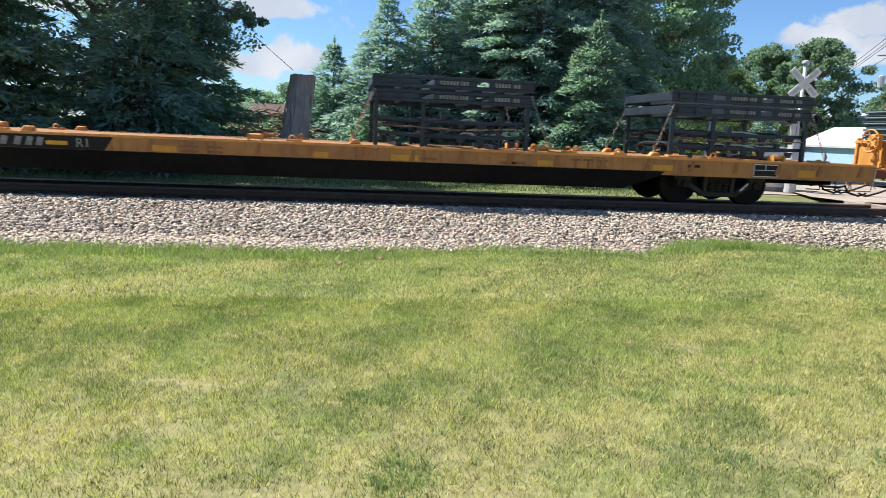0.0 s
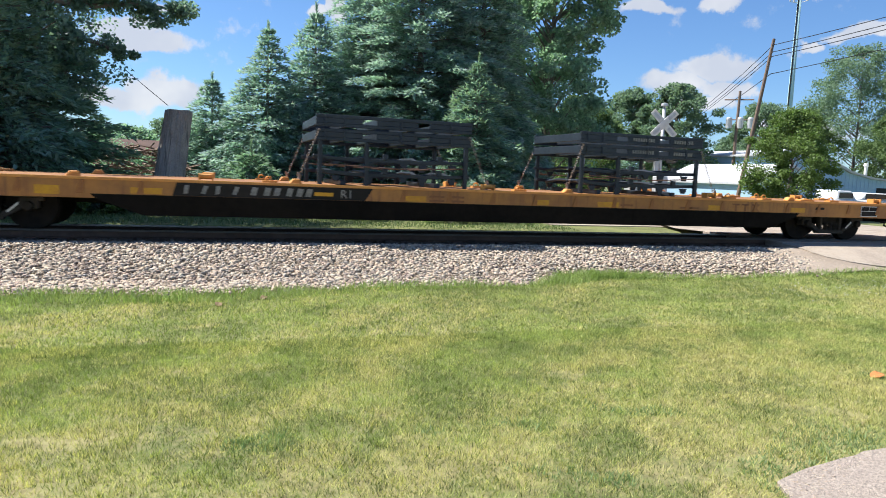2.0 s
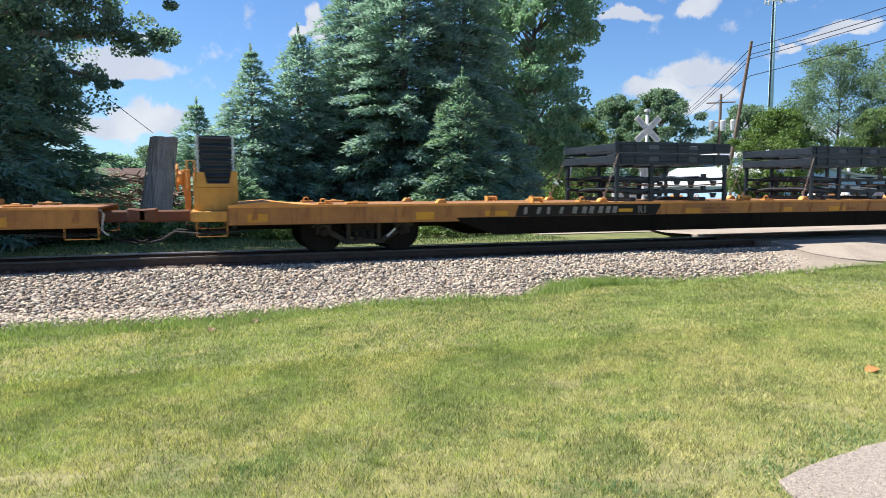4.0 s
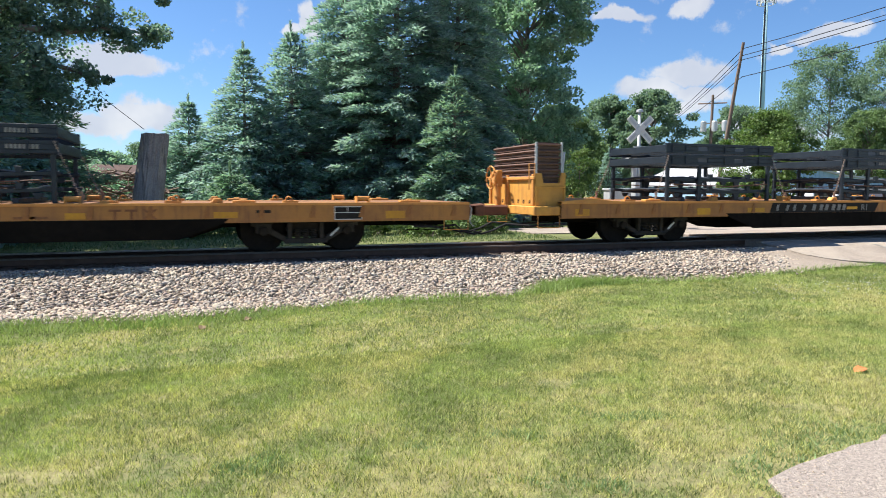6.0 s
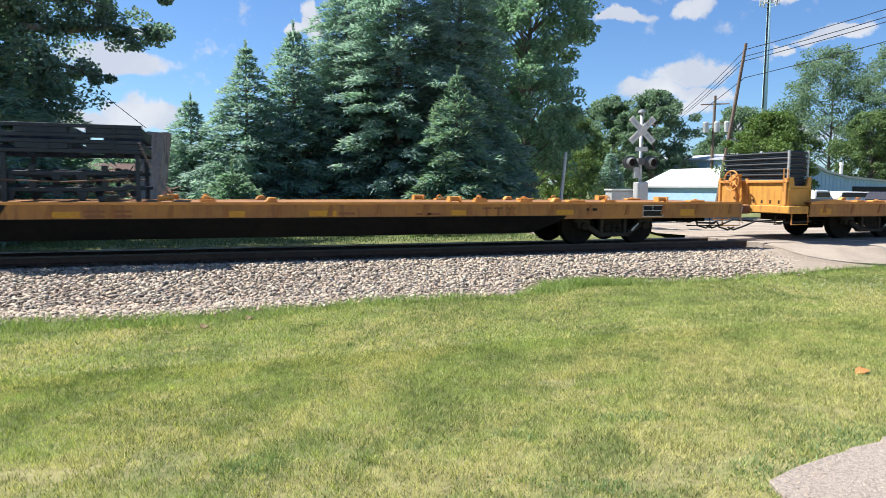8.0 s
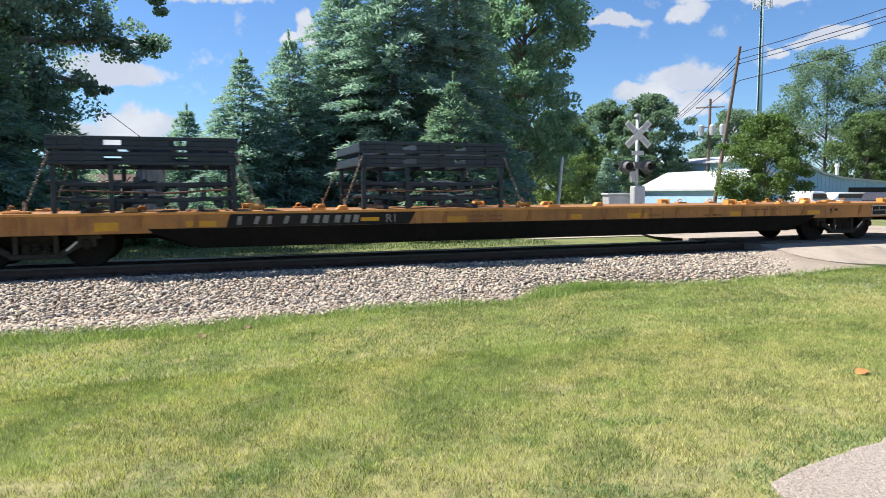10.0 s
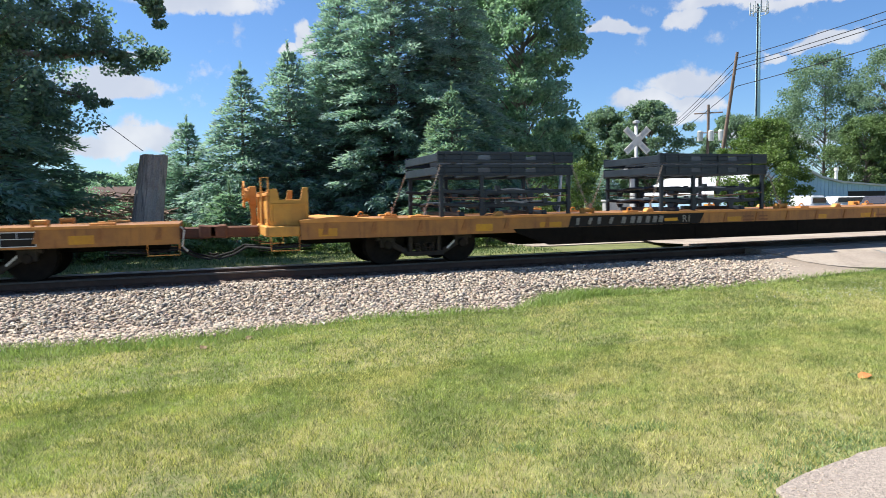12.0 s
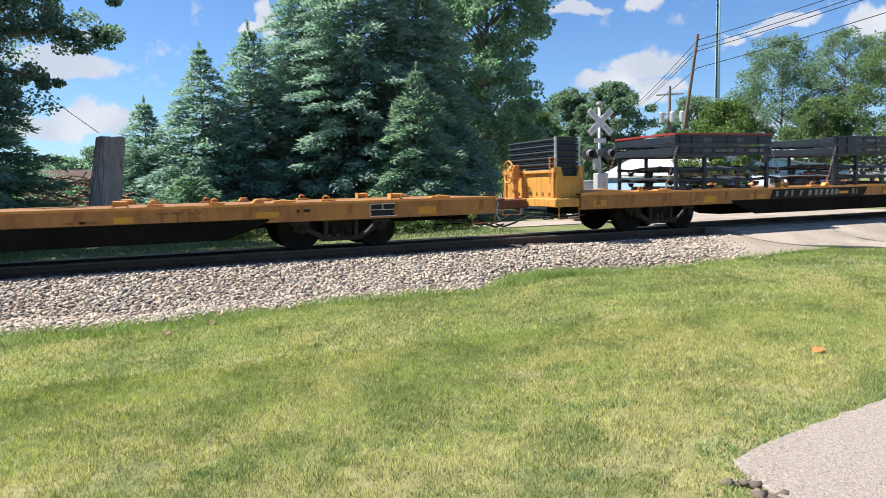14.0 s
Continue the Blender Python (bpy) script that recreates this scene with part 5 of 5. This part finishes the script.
    for i in range(15):
        plant(leafy("weed_clump", 0.55 + 0.14 * (i % 3), 0.75, LEAF_MID if i % 2 else LEAF_BRIGHT, 90 + i, 0.03, 0.10, 26, 90, 0.02), -9 + 2.3 * i, 21.8 + 0.8 * (i % 3), "leafy green weeds on the bank beyond the rails", "weeds beyond the rails", category="weeds")
    for i, az in enumerate((-6.5, -1.8, 5.2, 9.5, 13.2, 17.5, 23.5)):
        plant(leafy("shrub", 0.75 + 0.15 * (i % 3), 0.9, LEAF_MID, 60 + i, 0.05, 0.13, 30, 90, 0.03), az, 25.6 + 0.5 * (i % 2), shrub, "shrubs before the spruces", category="shrub")


def build_dead_trunk():
    rings, sides = 22, 72
    v = []
    for i in range(rings):
        k = i / (rings - 1)
        z = -0.3 + 3.42 * k
        rad = 0.50 - 0.09 * k + 0.10 * max(0, 0.25 - k)
        for j in range(sides):
            an = 6.2832 * j / sides
            q = rad * (1 + 0.07 * noise.noise((math.cos(an) * 4, math.sin(an) * 4, z * 0.5)) + 0.09 * noise.noise((math.cos(an) * 9, math.sin(an) * 9, z * 0.55)) + 0.06 * noise.noise((math.cos(an) * 19, math.sin(an) * 19, z * 1.1)))
            v.append((math.cos(an) * q + 0.44 * k, math.sin(an) * q, z + (0.05 * noise.noise((math.cos(an) * 2, math.sin(an) * 2, 9)) if i == rings - 1 else 0)))
    f = [(i * sides + j, i * sides + (j + 1) % sides, (i + 1) * sides + (j + 1) % sides, (i + 1) * sides + j) for i in range(rings - 1) for j in range(sides)]
    t = new("dead_tree")
    part("bark", Build().add(v, f), DEAD_BARK, t, "deeply furrowed grey bark")
    top = v[-sides:]
    part("cut_face", Build().add(top + [(0.44, 0, 3.14)], [(i, (i + 1) % sides, sides) for i in range(sides)]), CUT_WOOD, t, "sawn grey wood")
    t.matrix_basis = at_az(-4.25, 24.5, -0.05)
    tagged(t, "tall topped dead tree trunk with furrowed grey bark", "dead tree")


def build_brush():
    """A heap of brown sticks and cut branches behind the dead trunk."""
    rng = random.Random(31)
    b = Build()
    for i in range(420):
        u, q = rng.uniform(-1, 1), rng.random() ** 0.7
        h = 2.1 * (1 - abs(u) ** 2.2)
        c = Vector((2.6 * u, rng.uniform(-0.9, 0.9) * (1 - q), h * q + 0.06))
        an, up, half = rng.uniform(0, 6.283), rng.uniform(-0.35, 0.35), rng.uniform(0.25, 0.75)
        d = Vector((math.cos(an), math.sin(an), up)) * half
        b.tube([c - d, c + Vector((0, 0, 0.05)), c + d], [rng.uniform(0.02, 0.05), 0.025, 0.008], 4)
    heap = part("brush_pile", b, BRUSH, at=at_az(-5.9, 30.0, -0.2, 4))
    tagged(heap, "heap of dry brown cut branches behind the dead trunk", "brush pile", kind="stuff")


# ---- beyond the track: signal, poles, tower, buildings, parked cars ----
def build_signal():
    s = new("crossing_signal")
    part("mast", Build().tube([(0, 0, 0), (0, 0, 4.25)], 0.06, 12), GALV, s, "grey steel mast", smooth=True)
    part("mast_base", Build().tube([(0, 0, 0), (0, 0, 0.35), (0, 0, 0.36), (0, 0, 0.6)], [0.2, 0.18, 0.12, 0.09], 12), GALV, s)
    blade = Build().box(-0.61, -0.012, -0.115, 0.61, 0.012, 0.115).mesh("crossbuck_blade", WHITE_PAINT, 0.01)
    for a, y in ((45, -0.075), (-45, -0.1)):
        b = part("crossbuck_blade", blade, WHITE_PAINT, s, "white reflective crossbuck blade", at=pose(0, y, 3.62, 0, a, 0))
        for k in (-1, 1):
            part("letter_bar", Build().box(k * 0.38 - 0.16, -0.016, -0.045, k * 0.38 + 0.16, -0.0125, 0.045), GALV, b)
    part("track_plate", Build().box(-0.22, -0.09, 2.86, 0.22, -0.07, 3.02), WHITE_PAINT, s, "small white plate")
    part("cross_arm", Build().tube([(-0.48, -0.02, 2.50), (0.48, -0.02, 2.50)], 0.035, 8).box(-0.12, -0.12, 2.38, 0.12, 0.1, 2.62), SIGNAL_BLACK, s)
    for x in (-0.40, 0.40):
        for d in (-1, 1):
            disc = Build().tube([(x, d * 0.08, 2.46), (x, d * 0.10, 2.46)], [0.24, 0.24], 24)
            l = part("lamp_target", disc, SIGNAL_BLACK, s, "dull grey round signal target")
            hood = Build()
            hood.tube([(x, d * 0.10, 2.47), (x, d * 0.36, 2.45)], [0.17, 0.15], 16, False)
            part("lamp_hood", hood, SIGNAL_BLACK, l)
            part("lamp_lens", Build().tube([(x, d * 0.10, 2.46), (x, d * 0.125, 2.46)], [0.15, 0.13], 16), RED_LENS, l, "unlit dark red lens")
    part("bell", Build().tube([(0, 0, 4.25), (0, 0, 4.33), (0, 0, 4.36)], [0.13, 0.12, 0.03], 12), GALV, s)
    part("gate_drive", Build().box(-0.2, -0.28, 0.95, 0.22, 0.14, 1.75), GALV, s, "grey gate mechanism", 0.03)
    part("junction_box", Build().box(-0.24, -0.1, 1.9, -0.08, 0.1, 2.3), GALV, s, "", 0.02)
    tagged(s, "railway crossing signal with white crossbuck and unlit lamps", "crossing signal")
    s.matrix_basis = at_az(35.3, 26.0, -0.15, -14)
    c = new("relay_cabinet")
    part("cabinet_body", Build().box(-0.55, -0.35, 0.12, 0.55, 0.35, 1.42), GALV, c, "", 0.02)
    part("cabinet_lid", Build().box(-0.6, -0.4, 1.42, 0.6, 0.4, 1.50), GALV, c, "", 0.02)
    part("plinth", Build().box(-0.5, -0.3, -0.05, 0.5, 0.3, 0.12), CONCRETE, c)
    c.matrix_basis = at_az(34.0, 26.6, -0.15, -14)
    tagged(c, "pale grey steel relay cabinet beside the signal", "relay cabinet")


def spot(az, el, d):
    a = radians(az)
    return Vector((d * math.sin(a), d * math.cos(a), EYE[2] + d * math.tan(radians(el))))


def build_poles():
    foot, top = spot(41.0, -2, 45), spot(42.7, 10.9, 45)
    foot.z = -0.3
    p = new("utility_pole")
    part("pole_shaft", Build().tube([foot, foot.lerp(top, 0.5), top], [0.125, 0.11, 0.085], 10), POLE_WOOD, p, "leaning weathered brown pole")
    tagged(p, "leaning brown wooden utility pole carrying black cables", "utility pole", "utility poles")
    q = new("utility_pole")
    f2, t2 = spot(40.6, -1, 72), spot(40.7, 7.2, 72)
    f2.z = -0.4
    part("pole_shaft", Build().tube([f2, t2], [0.17, 0.12], 10), POLE_WOOD, q)
    across = Vector((math.cos(radians(40.6)), -math.sin(radians(40.6)), 0))
    arm = t2 - Vector((0, 0, 0.8))
    part("cross_arm", Build().tube([arm - across * 1.3, arm + across * 1.3], 0.07, 6), POLE_WOOD, q)
    part("cross_arm", Build().tube([arm - across * 1.0 - Vector((0, 0, 1.9)), arm + across * 1.0 - Vector((0, 0, 1.9))], 0.06, 6), POLE_WOOD, q)
    for k in (-0.95, 0.05, 0.95):
        c = arm + across * k + Vector((0, -0.3, -2.2))
        part("transformer", Build().tube([c - Vector((0, 0, 0.5)), c + Vector((0, 0, 0.4)), c + Vector((0, 0, 0.5))], [0.28, 0.28, 0.2], 12), GALV, q, "pale grey transformer can")
    tagged(q, "far utility pole with crossarm and three pale transformers", "utility pole", "utility poles")
    r = new("utility_pole")
    f3, t3 = spot(28.9, -1, 31), spot(29.4, 3.0, 31)
    f3.z = -0.3
    part("pole_shaft", Build().tube([f3, t3], [0.09, 0.07], 8), GALV, r)
    tagged(r, "short grey leaning post before the far trees", "post", "utility poles")
    w = new("overhead_cables")
    base, start, end = top, spot(64.0, 15.6, 38), spot(36.4, 4.9, 120)
    for dz in (-0.35, -0.75, -1.0, -2.0):
        pts = []
        for a, b in ((start, base), (base, end)):
            sag = 0.35 if a is start else 1.0
            for k in range(13):
                s = k / 12
                p0 = a.lerp(b, s)
                pts.append((p0.x, p0.y, p0.z + dz * (1.0 if a is start or k == 0 else 1.0) - sag * 4 * s * (1 - s) * (0.6 + 0.1 * dz)))
        part("cable", Build().tube(pts, 0.022, 5), WIRE, w)
    tagged(w, "black overhead cables sagging between utility poles", "cables")
    g = Build().tube([spot(-7.0, 6.8, 25), spot(-4.0, 4.4, 24.3)], 0.011, 5)
    tagged(part("guy_wire", g, WIRE), "thin dark wire slanting to the dead trunk", "wire")


def build_tower():
    t = new("cell_tower")
    base = spot(44.15, 0, 150)
    base.z = -0.4
    h = 39.5
    part("tower_shaft", Build().tube([base, base + Vector((0, 0, h * 0.5)), base + Vector((0, 0, h))], [0.62, 0.5, 0.33], 14), TOWER_BLUE, t, "pale blue tapered steel shaft", smooth=True)
    ant = Build().box(-0.14, -0.08, -1.1, 0.14, 0.08, 1.1).mesh("antenna", GALV, 0.02)
    for k in range(9):
        an = k * 0.698
        part("antenna", ant, GALV, t, "pale grey panel antenna", at=pose(base.x + 1.7 * math.cos(an), base.y + 1.7 * math.sin(an), h - 1.2, 0, 0, math.degrees(an) + 90))
    rg = Build().ring(base + Vector((0, 0, h - 1.0)), (0, 0, 1), 1.6, 0.06, 18, 5).ring(base + Vector((0, 0, h - 1.9)), (0, 0, 1), 1.6, 0.06, 18, 5)
    for k in range(3):
        an = k * 2.094
        rg.tube([base + Vector((0, 0, h - 1.0)), base + Vector((1.6 * math.cos(an), 1.6 * math.sin(an), h - 1.0))], 0.06, 5)
    part("antenna_frame", rg, GALV, t)
    part("pipe_run", Build().tube([base + Vector((-0.7, -0.2, 0)), base + Vector((-0.45, -0.2, h))], 0.13, 6), WIRE, t, "dark cable run")
    tagged(t, "slim pale blue monopole tower with antennas on top", "tower")


def gable_house(name, x0, x1, y0, y1, eave, ridge, wall, roof, along, base=-0.5, over=0.25):
    """A house with a gable roof whose ridge runs along x or y."""
    h = new(name)
    w = Build()
    t = 0.15
    w.box(x0, y0, base, x1, y0 + t, eave).box(x0, y1 - t, base, x1, y1, eave).box(x0, y0 + t, base, x0 + t, y1 - t, eave).box(x1 - t, y0 + t, base, x1, y1 - t, eave)
    if along == "y":
        xm = (x0 + x1) / 2
        for y in (y0, y1 - t):
            w.prism([(x0, eave), (x1, eave), (xm, ridge)], y, y + t)
    part("wall", w, wall, h)
    r = Build()
    if along == "y":
        for xa, xb in ((x0, -1), (x1, 1)):
            sl = (ridge - eave) / abs(xm - xa)
            xo = xa + xb * over
            zo = eave - sl * over
            out = [(xo, zo), (xm, ridge), (xm, ridge + 0.14), (xo, zo + 0.14)]
            r.prism(out, y0 - over, y1 + over)
    else:
        ym = (y0 + y1) / 2
        for ya, yb in ((y0, -1), (y1, 1)):
            sl = (ridge - eave) / abs(ym - ya)
            yo, zo = ya + yb * over, eave - sl * over
            r.add([(x0 - over, yo, zo), (x1 + over, yo, zo), (x1 + over, ym, ridge), (x0 - over, ym, ridge), (x0 - over, yo, zo + 0.14), (x1 + over, yo, zo + 0.14), (x1 + over, ym, ridge + 0.14), (x0 - over, ym, ridge + 0.14)],
                  [(0, 1, 2, 3), (4, 5, 6, 7), (0, 1, 5, 4), (1, 2, 6, 5), (2, 3, 7, 6), (3, 0, 4, 7)])
    part("roof", r, roof, h)
    if along == "x":
        gb = Build()
        for x in (x0, x1 - t):
            gb.add([(x, y0, eave), (x, y1, eave), (x, ym, ridge), (x + t, y0, eave), (x + t, y1, eave), (x + t, ym, ridge)], [(0, 1, 2), (3, 4, 5), (0, 1, 4, 3), (1, 2, 5, 4), (2, 0, 3, 5)])
        part("gable", gb, wall, h)
    return h


def build_buildings():
    a = gable_house("shed", 34.9, 41.0, 38.5, 49.0, 1.62, 2.95, BLUE_WALL, WHITE_ROOF, "y")
    tagged(a, "long low pale blue shed with a white metal roof", "shed")
    b = new("workshop")
    walls = Build()
    side = [(47.0, -0.5), (69.0, -0.5), (69.0, 2.15), (61.2, 2.65), (58.4, 3.15), (56.2, 4.05), (51.5, 4.95), (47.0, 4.27)]
    for y in (51.9, 74.85):
        walls.prism(side, y, y + 0.15)
    walls.box(47.0, 52.05, -0.5, 47.15, 74.85, 4.25).box(68.85, 52.05, -0.5, 69.0, 74.85, 2.15)
    part("wall", walls, BLUE_WALL, b)
    part("roof", Build().prism([(46.7, 4.22), (51.5, 4.96), (56.2, 4.06), (58.4, 3.16), (61.2, 2.66), (69.4, 2.13), (69.4, 2.30), (61.25, 2.84), (58.5, 3.34), (56.3, 4.22), (51.5, 5.12), (46.7, 4.38)], 51.6, 75.2), WHITE_ROOF, b, "white metal roof with a bright edge")
    # A flat near-black sheet stands in for the shade inside the open doorway.
    part("garage_door", Build().box(62.2, 51.83, -0.5, 67.4, 51.905, 1.80), DARK_OPENING, b, "dark open doorway")
    part("window", Build().box(49.5, 51.85, 1.6, 52.6, 51.905, 2.3), GLASS, b)
    part("vent_pipe", Build().tube([(61.6, 52.8, 2.6), (61.6, 52.8, 3.9), (61.6, 52.8, 3.95), (61.6, 52.8, 4.25)], [0.16, 0.16, 0.26, 0.2], 10), WHITE_PAINT, b, "white roof vent")
    seams = Build()
    for k in range(42):
        x = 47.3 + 0.51 * k
        seams.box(x, 51.87, -0.5, x + 0.03, 51.9, float(np.interp(x, (47.0, 51.5, 56.2, 58.4, 61.2, 69.0), (4.15, 4.85, 3.95, 3.05, 2.55, 2.05))))
    part("siding_ribs", seams, BLUE_WALL, b)
    tagged(b, "wide pale blue metal workshop with a low white gable roof", "workshop")
    c = gable_house("house", -14.5, -3.2, 50.0, 58.0, 1.3, 2.8, HOUSE_WALL, BRICK_ROOF, "x", over=0.4)
    for x in (-12.0, -9.0, -6.0):
        part("window", Build().box(x, 49.95, 0.4, x + 1.2, 50.005, 1.3), GLASS, c)
    tagged(c, "low house with a reddish brown shingle roof behind trees", "house")


def build_parked():
    def vehicle(name, paint, az, d, turn, label, pickup):
        v = new(name)
        body = Build()
        body.prism([(-2.6, 0.35), (2.6, 0.35), (2.65, 0.7), (2.4, 0.98), (1.2, 1.05), (-2.6, 1.05)], -0.92, 0.92)
        part("body", body, paint, v, "", 0.06)
        cab = Build()
        out = [(-0.9, 1.04), (1.3, 1.04), (0.6, 1.62), (-0.7, 1.64)] if pickup else [(-2.3, 1.04), (1.3, 1.04), (0.5, 1.52), (-1.7, 1.55)]
        cab.prism(out, -0.8, 0.8)
        part("cabin", cab, paint, v, "", 0.08)
        gl = Build()
        xa, xb = (-0.72, 0.75) if pickup else (-1.8, 0.7)
        for s in (-1, 1):
            gl.box(xa, s * 0.81 - 0.012, 1.14, xb, s * 0.81 + 0.012, 1.48)
        part("side_glass", gl, GLASS, v)
        wh = Build().tube([(0, -0.12, 0), (0, 0.12, 0)], 0.36, 18).mesh("wheel", RUBBER)
        rim = Build().tube([(0, -0.128, 0), (0, 0.128, 0)], 0.2, 12).mesh("rim", GALV)
        for x in (-1.65, 1.65):
            for s in (-1, 1):
                w = part("wheel", wh, RUBBER, v, at=pose(x, s * 0.85, 0.36))
                part("rim", rim, GALV, w)
        v.matrix_basis = at_az(az, d, -0.24, turn)
        tagged(v, label, "car", "parked cars by the workshop")

    vehicle("pickup_truck", CAR_WHITE, 47.6, 52, 10, "white pickup truck parked on the gravel", True)
    vehicle("car", CAR_WHITE, 50.6, 56, -15, "white car parked before the workshop", False)
    vehicle("car", CAR_DARK, 52.6, 50, 20, "dark car parked before the workshop", False)


build_signal()
build_poles()
build_tower()
build_buildings()
build_parked()
build_dead_trunk()
build_brush()
build_trees()


# ---- lawn details ----
def build_litter():
    lf = Build().add([(-0.06, 0, 0), (-0.02, -0.045, 0.015), (0.05, -0.04, 0.02), (0.08, 0.0, 0.005), (0.03, 0.05, 0.02), (-0.03, 0.04, 0.012), (0.0, 0.0, 0.012)], [(0, 1, 6), (1, 2, 6), (2, 3, 6), (3, 4, 6), (4, 5, 6), (5, 0, 6)])
    lf.add([(-0.06, 0, -0.005), (-0.02, -0.045, 0.01), (0.05, -0.04, 0.015), (0.08, 0.0, 0.0), (0.03, 0.05, 0.015), (-0.03, 0.04, 0.007)], [(0, 5, 4, 3, 2, 1)])
    me = lf.mesh("dead_leaf", DEAD_LEAF)
    brown = lf.mesh("dead_leaf", BROWN_LEAF)
    for x, y, s, lab, me in ((5.56, 4.44, 0, "curled orange dead leaf on the lawn", me), (0.56, 9.85, 40, "small brown leaf near the ballast", brown), (-0.04, 9.3, 80, "small brown leaf near the ballast", brown)):
        tagged(part("dead_leaf", me, DEAD_LEAF, at=pose(x, y, ground_z(x, y) + 0.022, 12, -9, s)), lab, "leaf", "dead leaves on the lawn")


build_litter()
build_stones()
build_grass()


# ---- what moves ----
# the train runs at a steady pace with slight surges: seconds, metres ahead of that pace
RUN = ((0, 0.26), (0.5, 0.28), (1, 0.18), (1.5, 0.16), (2, 0.08), (2.5, 0.15), (3, 0.03), (3.5, -0.03), (4.7, 0.0), (6, -0.02), (6.5, -0.06), (7, 0.26), (7.5, 0.02), (8, -0.07),
       (9.2, 0.0), (10.5, 0.05), (11, 0.04), (11.5, 0.24), (12, 0.15), (12.5, 0.11), (13, 0.25), (13.5, 0.16), (14, 0.12))


def motions():
    for thing, x in MOVES:
        walk(thing, [(t, pose(x + SPEED * t + slip, TRACK_Y, 0)) for t, slip in RUN])
    step = math.degrees(SPEED / FPS / WHEEL_R)
    for w in WHEELS:
        x, y, z = w.matrix_basis.translation
        walk(w, [(k / FPS, pose(x, y, z, 0, (step * k) % 360, 0)) for k in range(int(SECONDS * FPS) + 1)])


motions()
